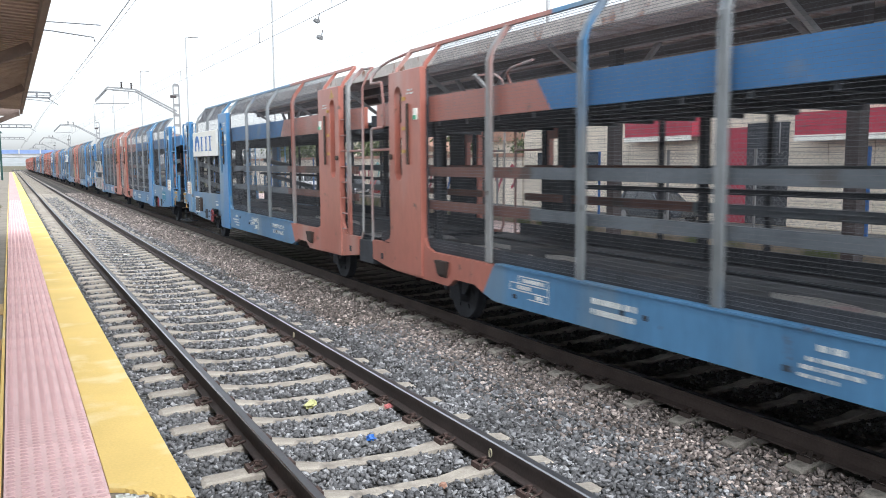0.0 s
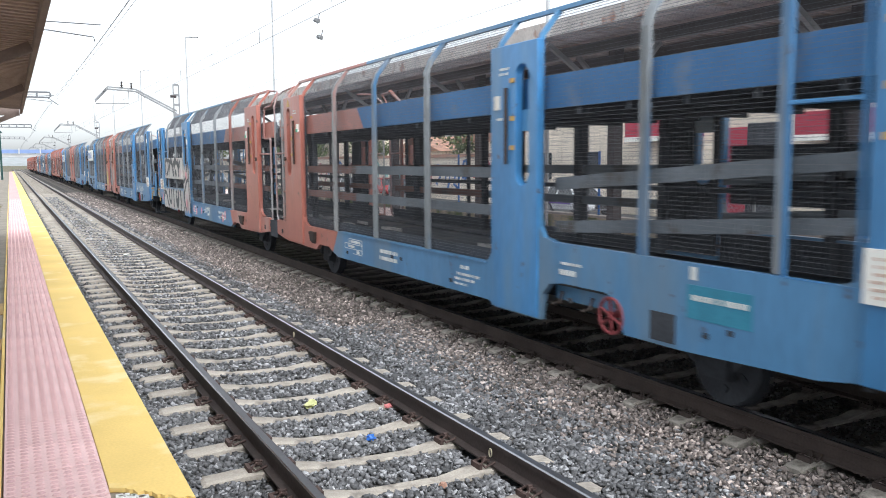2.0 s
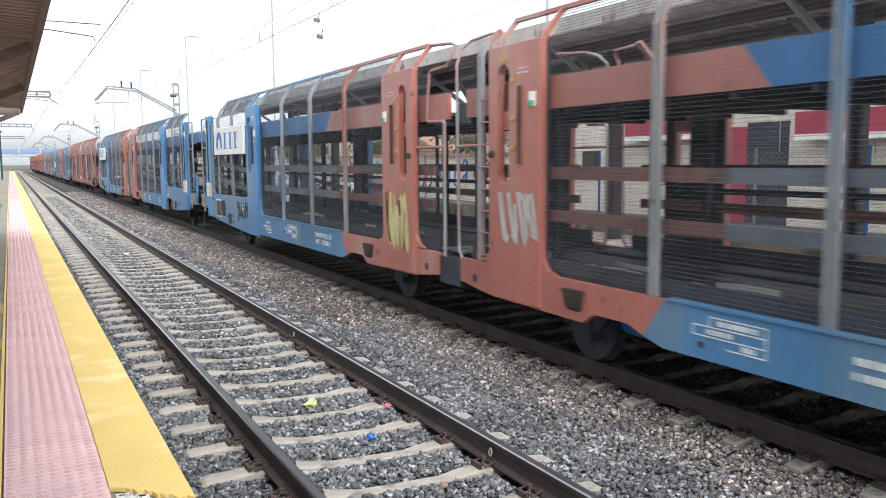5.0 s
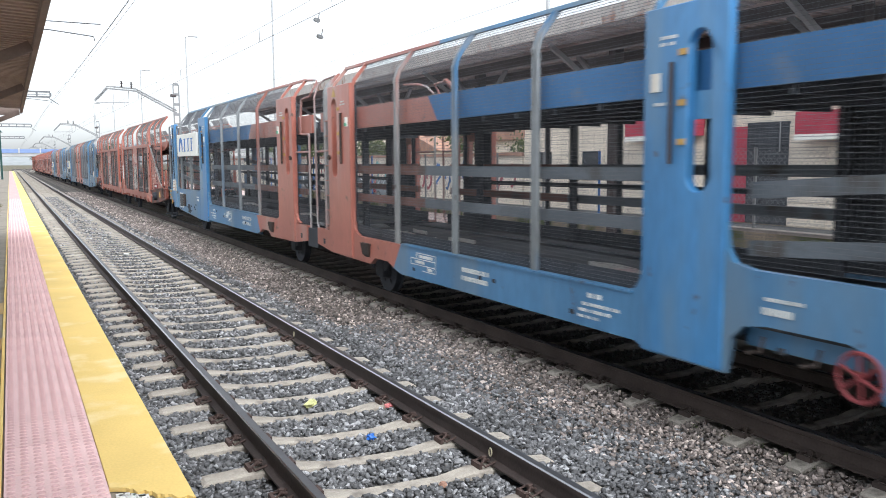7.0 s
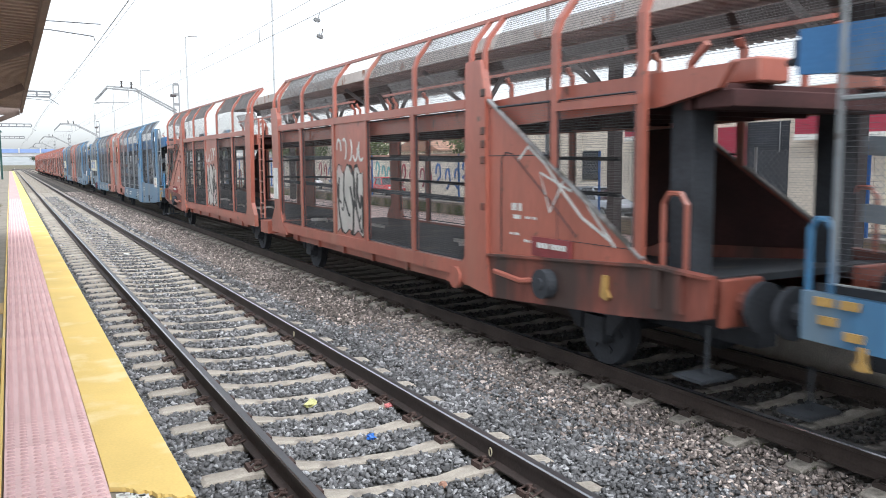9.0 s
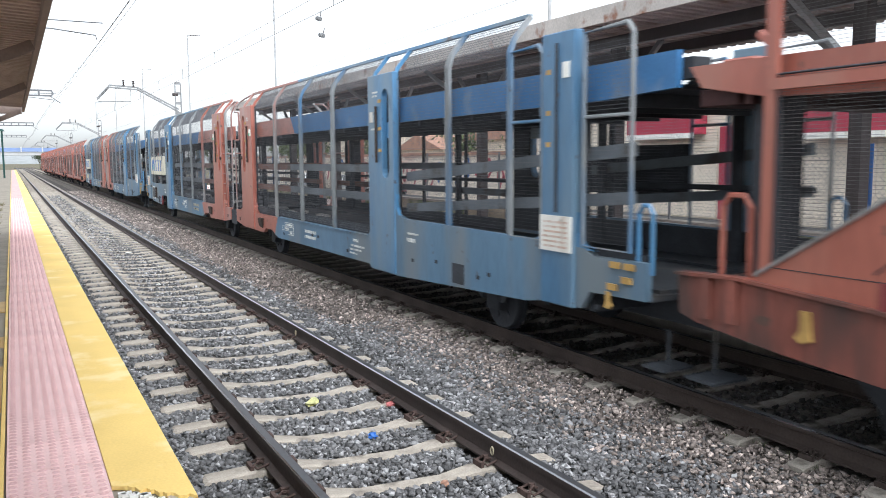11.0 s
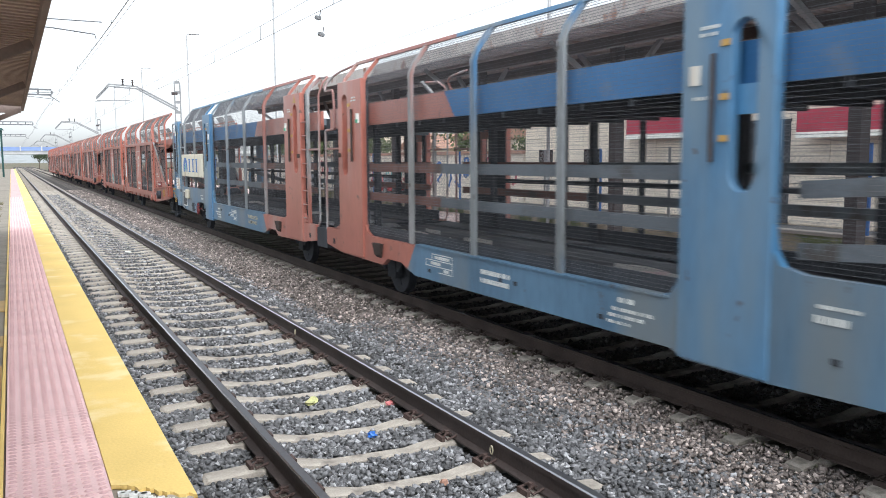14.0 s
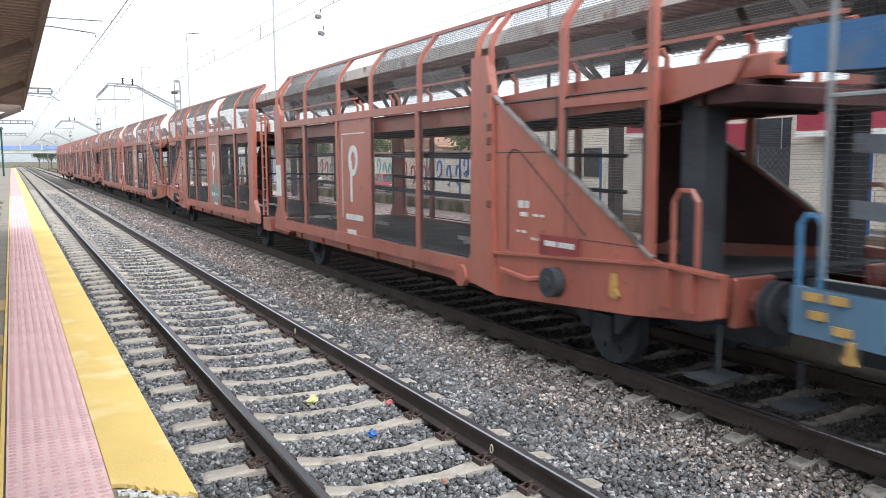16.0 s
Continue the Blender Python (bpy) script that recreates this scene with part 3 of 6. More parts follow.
def near_canopy():
    c = thing("platform_canopy", "brown corrugated canopy roof over the near platform", "canopy", kind="structure")
    corrugated("roof_sheet", -5.2, 0.26, -12, 20.3, 3.83, 3.52, 0.16, 0.05, ROOF, c)
    bm = fresh()
    box(bm, 0.26, 0.31, -12, 20.5, 3.44, 3.66)
    part("fascia", bm, FASCIA_BROWN, c, "brown edge gutter")
    bm = fresh()
    box(bm, -5.2, 0.255, 20.36, 20.5, 3.40, 3.62)
    part("end_beam", bm, FASCIA_BROWN, c, "dark end beam")
    for y in (8.9, 13.6, 20.4):
        bm = fresh()
        tube(bm, [(-4.5, y, 1.35), (0.24, y, 3.46)], 0, flat=(0.04, 0.05))
        part("brace", bm, FASCIA_BROWN, c)
    for y in (-4.0, 4.0, 12.0, 19.0):
        bm = fresh()
        tube(bm, [(-4.5, y, 0.655), (-4.5, y, 3.79)], 0.09, 12)
        part("column", bm, DARKPOST, c)


near_canopy()


# ---- far platform, canopy and street ----
def far_platform():
    p = thing("far_platform", "opposite platform with pale pink paving", "platform", kind="structure")
    bm = fresh()
    box(bm, 8.75, 12.2, -40, 120, -0.7, 0.66)
    part("paving", bm, PLATFORM_PINK, p)
    bm = fresh()
    box(bm, 8.66, 8.75, -40, 120, -0.7, 0.67)
    part("edge_beam", bm, EDGE, p)
    w = thing("low_wall", "low mossy tan wall at the back of the far platform", "wall", kind="structure")
    bm = fresh()
    box(bm, 12.2, 12.45, -40, 70, -0.7, 0.98)
    part("wall_body", bm, MOSSY, w)
    bm = fresh()
    box(bm, 12.17, 12.48, -40, 70, 0.98, 1.04)
    part("coping", bm, EDGE, w)


far_platform()


def far_canopy():
    c = thing("platform_canopy", "weathered canopy roof with rusty fascia over the far platform", "canopy", kind="structure")
    corrugated("roof_sheet", 9.03, 13.4, -30, 38, 4.74, 4.63, 0.25, 0.03, FAR_ROOF, c)
    bm = fresh()
    box(bm, 8.98, 9.03, -30, 38.1, 4.62, 4.90)
    part("fascia", bm, FASCIA, c, "pale rust-stained fascia")
    bm = fresh()
    box(bm, 9.03, 13.4, 38.0, 38.1, 4.62, 4.86)
    part("end_fascia", bm, FASCIA, c)
    bm = fresh()
    for x in (10.3, 11.9):
        box(bm, x - 0.06, x + 0.06, -30, 37.9, 4.44, 4.64)
    part("girder", bm, DARKPOST, c)
    for k in range(-5, 7):
        y = 2.5 + k * 5.6
        bm = fresh()
        tube(bm, [(11.3, y, 0.66), (11.3, y, 4.66)], 0, flat=(0.11, 0.11))
        column = part("column", bm, DARKPOST, c, "dark steel column")
        for x, dy in ((9.6, 0.0), (11.3, 1.3), (11.3, -1.3)):
            bm = fresh()
            tube(bm, [(11.3, y, 3.5), (x, y + dy, 4.62)], 0, flat=(0.045, 0.045))
            part("brace", bm, STEEL, column, "grey steel brace")
    bm = fresh()
    tube(bm, [(10.3, -30, 4.45), (10.3, 37.5, 4.45)], 0.03, 6)
    part("conduit", bm, STEEL, c)


far_canopy()


def fence():
    f = thing("fence", "wire fence with blue posts on the low wall", "fence")
    for k in range(-4, 26):
        bm = fresh()
        y = 13.2 + k * 2.3 - 2.3 * 4
        tube(bm, [(12.33, y, 1.04), (12.33, y, 2.55)], 0.03, 8)
        part("post", bm, LOGO if k % 3 == 2 else STEEL, f, "blue painted post" if k % 3 == 2 else "grey post")
    bm = fresh()
    y0, y1 = -5, 55
    n = int((y1 - y0) / 0.12)
    for k in range(n):
        y = y0 + k * 0.12
        for s in (-1, 1):
            tube(bm, [(12.33, y, 1.06), (12.33, y + s * 1.44, 2.5)], 0.0026, 3)
    part("wire_netting", bm, STEEL, f, "grey chain-link netting")


fence()


def street_block():
    b = thing("warehouse", "long beige warehouse with crimson bands and a red door", "building")
    bm = fresh()
    box(bm, 29.05, 42, 4, 44, -0.6, 5.0)
    part("wall", bm, BEIGE, b, "beige rendered wall")
    bm = fresh()
    box(bm, 28.7, 42.3, 3.7, 44.3, 5.0, 5.25)
    part("roof", bm, FASCIA, b)
    bm = fresh()
    box(bm, 0, 0.05, 0.015, 1.985, 0.012, 0.318)
    me = made(bm, "wall_block", BEIGE)
    for k in range(13):
        for j in range(20):
            y = 4 + j * 2.0
            if 26.0 < y + 1.0 < 28.6 and k < 13:
                continue
            ob = new("wall_block", me)
            ob.parent = b
            ob.location = (28.99, y, -0.5 + k * 0.33)
    for y0, y1, z0, z1 in ((28.7, 33.4, 3.25, 4.3), (15.5, 23.0, 3.05, 4.2)):
        bm = fresh()
        box(bm, 28.2, 29.04, y0, y1, z0 + 0.18, z1)
        part("awning", bm, CRIMSON, b, "crimson awning band")
        bm = fresh()
        box(bm, 28.15, 28.2, y0, y1, z0, z0 + 0.24)
        part("awning_lip", bm, WHITE, b)
    bm = fresh()
    box(bm, 28.94, 29.04, 26.1, 27.8, -0.5, 3.75)
    part("door", bm, CRIMSON, b, "dull red steel door")
    # A dark slab on the wall stands for the shade inside the doorway.
    bm = fresh()
    box(bm, 28.96, 29.04, 23.9, 26.1, -0.5, 3.9)
    part("doorway", bm, DARK, b, "open doorway, its unlit inside painted dark")
    bm = fresh()
    for y in (9.0, 36.5, 41.0):
        bm = fresh()
        box(bm, 28.93, 29.04, y, y + 1.4, 1.2, 2.8)
        part("window", bm, GLASS, b)
    bm = fresh()
    tube(bm, [(28.9, 24.3, 3.9), (28.9, 24.3, 2.6)], 0.03, 6)
    part("downpipe", bm, STEEL, b)


street_block()


def long_wall():
    w = thing("graffiti_wall", "pale street wall with red, blue and green sprayed shapes", "wall")
    bm = fresh()
    box(bm, 29.1, 29.5, 44.4, 130, -0.6, 2.6)
    part("wall", bm, BEIGE, w)
    bm = fresh()
    box(bm, 28.95, 29.6, 44.3, 130, 2.6, 2.85)
    part("coping", bm, BRICK, w, "terracotta tile coping")
    rng = random.Random(3)
    for k in range(26):
        y, z = 45.5 + k * 1.5 + rng.uniform(-0.3, 0.3), rng.uniform(0.9, 1.7)
        bm = fresh()
        pts = []
        for i in range(12):
            a = i / 11 * rng.uniform(3.5, 5.8)
            pts.append((29.06, y + math.cos(a) * 0.45 + i * 0.02, z + math.sin(a) * 0.75))
        tube(bm, pts, 0, flat=(0.09, 0.02))
        part("sprayed_shape", bm, (CRIMSON, LOGO, CRIMSON, TEAL)[(k // 4) % 4], w)
    for y0, y1, h in ((47, 60, 5.2), (63, 72, 4.6), (84, 104, 6.4)):
        h_ = thing("house", "low terracotta-roofed house behind the wall", "house")
        bm = fresh()
        box(bm, 33, 42, y0, y1, -0.6, h - 1.4)
        part("wall", bm, BEIGE, h_)
        bm = fresh()
        plate(bm, [(y0 - 0.4, h - 1.4), (y1 + 0.4, h - 1.4), ((y0 + y1) / 2, h)], 32.6, 42.4)
        part("roof", bm, BRICK, h_)


long_wall()


def tree(x, y, z, h, r, seed, leaf, label, group=""):
    """A tapered trunk with limbs and a ragged crown of small leaf clumps."""
    rng = random.Random(seed)
    t = thing("tree", label, "tree", group, at=(x, y, z))
    bm = fresh()
    limbs = []
    for k in range(6):
        a = k * 1.05 + rng.uniform(-0.3, 0.3)
        limbs.append(Vector((math.cos(a) * r * 0.6, math.sin(a) * r * 0.6, h * rng.uniform(0.6, 0.9))))
    def taper(p, q, a, c):
        d = (q - p).normalized()
        s = d.orthogonal().normalized()
        u = d.cross(s)
        ra = [[bm.verts.new(o + (s * math.cos(i * 1.0472) + u * math.sin(i * 1.0472)) * w) for i in range(6)] for o, w in ((p, a), (q, c))]
        for i in range(6):
            bm.faces.new((ra[0][i], ra[0][(i + 1) % 6], ra[1][(i + 1) % 6], ra[1][i]))
    fork = Vector((0, 0, h * 0.4))
    taper(Vector((0, 0, -0.1)), fork, h * 0.03, h * 0.02)
    for q in limbs:
        taper(fork, q, h * 0.014, h * 0.004)
    part("trunk", bm, BARK, t)
    bm = fresh()
    for q in limbs + [Vector((0, 0, h * 0.8)), Vector((0, 0, h * 0.95))]:
        for k in range(190):
            d = Vector((rng.gauss(0, 1), rng.gauss(0, 1), rng.gauss(0, 0.8)))
            p = q + d * r * 0.26
            n = Vector((rng.gauss(0, 1), rng.gauss(0, 1), rng.gauss(0, 1))).normalized()
            s = n.orthogonal().normalized() * r * rng.uniform(0.04, 0.09)
            u = n.cross(s)
            v = [bm.verts.new(w) for w in (p - s, p - u * 0.6, p + s, p + u * 0.6)]
            bm.faces.new(v)
    part("crown", bm, leaf, t)


for k, (x, y, h, r) in enumerate(((31.5, 46, 4.6, 2.2), (34, 58, 5.2, 2.6), (36, 66, 5.0, 2.6), (32, 76, 5.0, 2.4), (30.5, 92, 5.6, 2.8), (33, 108, 5.6, 2.8), (27, 128, 6, 3.0), (45, 52, 5.5, 3.0))):
    tree(x, y, -0.6, h, r, 30 + k, LEAF, "leafy green street tree behind the wall", "street trees")
for k in range(10):
    tree(-9 - 3 * (k % 3), 95 + 17 * k, -0.7, 6 + k % 3, 2.4, 60 + k, LEAF_DARK, "dark green tree beside the line, far off", "lineside trees")
for k in range(9):
    tree(15 + 2 * (k % 3), 150 + 16 * k, -0.7, 5 + k % 3, 2.2, 80 + k, LEAF_DARK, "dark green tree beside the line, far off", "lineside trees")


for k, (x, y, h, r) in enumerate(((10.5, 290, 6, 2.6), (12.5, 320, 7, 3), (9.5, 350, 6, 2.4))):
    tree(x, y, -0.7, h, r, 120 + k, LEAF_DARK, "dark green tree beside the line, far off", "lineside trees")


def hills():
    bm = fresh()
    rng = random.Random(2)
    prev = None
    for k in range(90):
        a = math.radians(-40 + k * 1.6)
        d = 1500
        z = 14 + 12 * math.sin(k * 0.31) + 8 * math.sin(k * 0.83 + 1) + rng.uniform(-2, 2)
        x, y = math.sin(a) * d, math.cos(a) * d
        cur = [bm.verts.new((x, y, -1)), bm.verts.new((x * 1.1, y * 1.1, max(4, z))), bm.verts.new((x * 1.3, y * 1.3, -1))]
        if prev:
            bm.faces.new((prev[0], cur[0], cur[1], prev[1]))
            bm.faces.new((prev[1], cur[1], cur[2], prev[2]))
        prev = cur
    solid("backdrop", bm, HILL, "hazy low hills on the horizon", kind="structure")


hills()


def road_bridge():
    b = thing("road_bridge", "road bridge with blue parapet crossing the line far off", "bridge")
    bm = fresh()
    box(bm, -45, 60, 222, 231, 4.0, 4.75)
    part("deck", bm, BRIDGE, b, "pale concrete deck")
    bm = fresh()
    box(bm, -45, 12, 221.7, 222, 4.85, 5.75)
    part("parapet", bm, BRIDGE_BLUE, b, "blue parapet panels")
    for k in range(12):
        bm = fresh()
        box(bm, -44 + k * 4.6, -43.7 + k * 4.6, 221.5, 221.7, 4.75, 6.0)
        part("parapet_post", bm, BRIDGE, b)
    for x in (-12, 11, 26):
        bm = fresh()
        box(bm, x - 0.6, x + 0.6, 223, 230, -0.8, 4.0)
        part("pier", bm, BRIDGE, b)


road_bridge()


# ---- overhead line ----
def lattice_mast(name_parent, x, y, h):
    bm = fresh()
    for s in (-1, 1):
        box(bm, x + s * 0.17 - 0.03, x + s * 0.17 + 0.03, y - 0.06, y + 0.06, 0.0, h)
    part("mast_leg", bm, STEEL, name_parent)
    bm = fresh()
    k = 0.3
    while k < h:
        box(bm, x - 0.14, x + 0.14, y - 0.05, y + 0.05, k, k + 0.16)
        k += 0.62
    part("mast_batten", bm, STEEL, name_parent)["kind"] = "stuff"


def insulator(bm, p, q, r=0.06, n=7):
    p, q = Vector(p), Vector(q)
    tube(bm, [p, q], r * 0.45, 6)
    for k in range(n):
        c = p.lerp(q, (k + 0.5) / n)
        d = (q - p).normalized() * 0.012
        tube(bm, [c - d, c + d], r, 8)


def portal(y, h=7.2):
    g = thing("catenary_mast", "galvanised lattice mast with a cantilever arm over both tracks", "catenary mast", "overhead line masts")
    x = 9.5
    lattice_mast(g, x, y, h)
    for dz in (0.0, 0.16):
        bm = fresh()
        tube(bm, [(x, y, 5.42 + dz), (7.1, y, 6.72 + dz * 0.8), (5.5, y, 6.82 + dz * 0.8), (4.76, y, 6.05 + dz * 0.5)], 0, flat=(0.045, 0.045))
        part("arm", bm, STEEL, g, "bent cantilever arm")
    for px, z in ((6.86, 6.85), (6.3, 6.9)):
        bm = fresh()
        insulator(bm, (px, y, z), (px, y, z + 0.4), 0.09, 4)
        part("insulator", bm, DARKPOST, g)
    bm = fresh()
    tube(bm, [(6.68, y, 6.8), (6.68, y, 6.0), (4.8, y, 5.95)], 0.025, 5)
    part("registration_arm", bm, STEEL, g)
    bm = fresh()
    tube(bm, [(x, y, 6.5), (x - 0.35, y, 6.5)], 0.1, 8)
    part("line_bracket", bm, DARKPOST, g)


for k in range(5):
    portal(54 + k * 52)


def left_portal(y, z=6.0):
    g = thing("catenary_beam", "galvanised lattice beam reaching out over the near track", "catenary beam", "overhead line masts")
    lattice_mast(g, -3.4, y, 7.2)
    for dz in (0, 0.28):
        bm = fresh()
        box(bm, -3.4, 2.2, y - 0.04, y + 0.04, z + dz, z + dz + 0.09)
        part("chord", bm, BEAM, g)
    for k in range(8):
        bm = fresh()
        box(bm, -2.6 + k * 0.68, -2.50 + k * 0.68, y - 0.035, y + 0.035, z + 0.07, z + 0.28)
        part("batten", bm, BEAM, g)
    bm = fresh()
    tube(bm, [(2.1, y, z), (2.6, y, z - 0.35)], 0.02, 5)
    part("steady_arm", bm, BEAM, g)


left_portal(50.8, 5.94)
left_portal(95, 6.02)
left_portal(140, 6.05)


def near_bracket(y):
    g = thing("catenary_bracket", "thin steady arms holding the near track's contact wire", "catenary bracket", "overhead line masts")
    bm = fresh()
    tube(bm, [(-3.0, y, 6.95), (2.94, y, 6.93)], 0.02, 6)
    part("upper_tube", bm, BEAM, g)
    bm = fresh()
    tube(bm, [(-3.0, y, 6.6), (1.34, y, 6.66), (2.7, y, 6.52), (2.74, y, 6.38)], 0.022, 6)
    part("steady_tube", bm, BEAM, g)
    bm = fresh()
    tube(bm, [(-3.0, y, 0.65), (-3.0, y, 7.5)], 0.1, 8)
    part("mast", bm, BEAM, g)


near_bracket(30)
near_bracket(62)


def wires():
    for x, z, sag, r in ((2.63, 6.2, 0.0, 0.008), (2.76, 6.21, 0.0, 0.007), (2.70, 6.42, 0.1, 0.007), (6.92, 6.02, 0.0, 0.008), (6.92, 6.55, 0.12, 0.007), (9.3, 5.66, 0.1, 0.005)):
        w = thing("overhead_wire", "thin dark overhead wire along the line", "wire", "overhead wires")
        bm = fresh()
        pts = []
        for k in range(0, 90):
            y = -10 + k * 4
            u = ((y - 2) % 52) / 52
            pts.append((x + (0.12 * math.sin(y * 0.06) if z < 6.9 else 0), y, z - 4 * sag * u * (1 - u)))
        tube(bm, pts, r, 4)
        part("conductor", bm, LINE, w)
    for x in (2.63, 6.92):
        d = thing("dropper_set", "short droppers between contact and carrier wire", "wire", "overhead wires")
        bm = fresh()
        for k in range(40):
            y = 6 + k * 6.5
            u = ((y - 2) % 52) / 52
            hi = (6.42 if x < 3 else 6.55) - 4 * (0.1 if x < 3 else 0.12) * u * (1 - u)
            tube(bm, [(x + 0.12 * math.sin(y * 0.06), y, hi), (x + 0.12 * math.sin(y * 0.06), y, 6.2 if x < 3 else 6.02)], 0.011, 4)
        part("dropper", bm, LINE, d)["kind"] = "stuff"


wires()


def hanging_insulators():
    for p in ((6.92, 19.8, 5.85), (6.92, 19.6, 5.42)):
        g = thing("insulator", "grey ribbed insulator hanging on the overhead wire", "insulator", "hanging insulators", at=p)
        bm = fresh()
        insulator(bm, (0, -0.13, -0.06), (0, 0.13, 0.0), 0.055, 5)
        part("sheds", bm, STEEL, g)
        bm = fresh()
        tube(bm, [(0, -0.14, 0.0), (0, -0.2, 0.12)], 0.012, 5)
        part("fitting", bm, DARKPOST, g)
        if p[2] < 5.8:
            bm = fresh()
            tube(bm, [(0, 0, 0), (0, 0.2, 0.43)], 0.004, 4)
            part("dropper", bm, LINE, g)


hanging_insulators()


def lamp_post(x, y, h, arm=True):
    g = thing("street_lamp", "tall slim grey lamp post", "lamp post", "lamp posts", at=(x, y, -0.5))
    bm = fresh()
    tube(bm, [(0, 0, 0), (0, 0, h * 0.5), (0, 0, h + 0.5)], 0.045, 8)
    part("pole", bm, POLE, g)
    if arm:
        bm = fresh()
        tube(bm, [(0, 0, h + 0.5), (0.3, -0.1, h + 0.53)], 0.04, 6)
        part("arm", bm, POLE, g)
        bm = fresh()
        box(bm, 0.2, 0.95, -0.3, -0.05, h + 0.5, h + 0.58)
        part("lamp_head", bm, POLE, g, bevel=0.03)


lamp_post(13, 68.8, 12.3)
lamp_post(13, 94.6, 12.2)
lamp_post(13, 121, 12.2)
lamp_post(13, 150, 12.2)
lamp_post(13, 44.4, 14.0)
lamp_post(12.05, 17.25, 9.0, False)
g = thing("platform_lamp", "dark green lamp post on the platform, far off", "lamp post", "lamp posts", at=(-0.78, 100, 0.655))
bm = fresh()
tube(bm, [(0, 0, 0), (0, 0, 0.8), (0, 0, 5.0)], 0.10, 10)
part("pole", bm, GREEN_DARK, g)
bm = fresh()
disc(bm, (0, 0, 5.1), 2, 0.3, 0.25, 12, 0.1)
part("lamp_head", bm, GREEN_DARK, g)


# ---- litter ----
def litter():
    rng = random.Random(9)

    def crumpled(name, at, size, material, label, squash=0.4):
        bm = fresh()
        bmesh.ops.create_icosphere(bm, subdivisions=2, radius=1)
        for v in bm.verts:
            v.co = Vector((v.co.x * size[0], v.co.y * size[1], v.co.z * size[0] * squash)) * rng.uniform(0.6, 1.2)
        ob = solid(name, bm, material, label, "litter")
        ob.location = at
        ob.rotation_euler = (0.1, 0.1, rng.uniform(0, 3))

    crumpled("plastic_bag", (2.66, 8.1, -0.187), (0.07, 0.20), BAG, "crumpled yellow-green plastic bag on the ballast")
    crumpled("crushed_can", (2.83, 6.85, -0.202), (0.045, 0.05), CAP_BLUE, "crushed bright blue can between the sleepers", 0.8)
    crumpled("plastic_bottle", (3.40, 7.72, -0.217), (0.035, 0.075), CAP_RED, "crushed clear and red plastic bottle", 0.9)
    crumpled("paper_scrap", (2.75, 24.2, -0.195), (0.08, 0.12), LITTER, "white paper scrap on the track")
    crumpled("paper_scrap", (2.55, 17.6, -0.188), (0.05, 0.08), LITTER, "white paper scrap on the track")
    crumpled("brick_piece", (2.90, 5.55, -0.215), (0.035, 0.03), BRICK, "small orange brick piece on the ballast", 0.8)


litter()


# ---- the train ----
# Each wagon stands on its track's axis; y runs along it, w is the distance from its middle joint.
READ = Matrix(((0, 0, -1, 0), (-1, 0, 0, 0), (0, 1, 0, 0), (0, 0, 0, 1)))
WHEELSETS = []


def wheelset(wagon, y, r=0.42, name="wheelset"):
    bm = fresh()
    tube(bm, [(-0.95, 0, 0), (0.95, 0, 0)], 0.075, 10)
    ws = part(name, bm, DARK, wagon)
    ws.location = (0, y, r)
    for s in (-1, 1):
        bm = fresh()
        disc(bm, (s * 0.905, 0, 0), 0, r, 0.11, 28)
        disc(bm, (s * 0.84, 0, 0), 0, r + 0.03, 0.03, 28)
        disc(bm, (s * 0.98, 0, 0), 0, r * 0.45, 0.06, 20)
        for k in range(6):
            a = k * math.pi / 3
            box(bm, s * 0.965 - 0.01, s * 0.965 + 0.01, math.cos(a) * r * 0.62 - 0.03, math.cos(a) * r * 0.62 + 0.03, math.sin(a) * r * 0.62 - 0.03, math.sin(a) * r * 0.62 + 0.03)
        part("wheel", bm, DARK, ws, "dark steel wheel")
    return ws


def axle_gear(wagon, y, r=0.42):
    for s in (-1, 1):
        bm = fresh()
        box(bm, s * 1.02 - 0.1, s * 1.02 + 0.1, y - 0.16, y + 0.16, r - 0.14, r + 0.16)
        plate(bm, [(y - 0.75, r + 0.42), (y - 0.3, r - 0.02), (y - 0.22, r - 0.02), (y - 0.22, r + 0.3), (y + 0.22, r + 0.3), (y + 0.22, r - 0.02), (y + 0.3, r - 0.02), (y + 0.75, r + 0.42)], s * 1.1, s * 1.13)
        part("axle_box", bm, DARK, wagon)
        bm = fresh()
        for k in range(4):
            tube(bm, [(s * 1.06, y - 0.6 + 0.12 * k, r + 0.30 + 0.03 * k), (s * 1.06, y, r + 0.20 + 0.03 * k), (s * 1.06, y + 0.6 - 0.12 * k, r + 0.30 + 0.03 * k)], 0, flat=(0.013, 0.05))
        part("leaf_spring", bm, DARK, wagon)


def wire_screen(bm, y0, y1, x, z0, z1, step, r=0.0014):
    k = z0
    while k < z1:
        tube(bm, [(x, y0, k), (x, y1, k)], r, 4)
        k += step
    n = int((y1 - y0) / 0.05)
    for k in range(1, n):
        y = y0 + (y1 - y0) * k / n
        tube(bm, [(x, y, z0), (x, y, z1)], r * 1.3, 3)


def bent_post(bm, side, y, z0, bend, top, half, x=1.46, inset=0.3):
    tube(bm, [(side * x, y, z0), (side * x, y, bend), (side * (x - 0.06), y, bend + (top - bend) * 0.35), (side * (x - inset), y, top)], 0, flat=(half, 0.028))


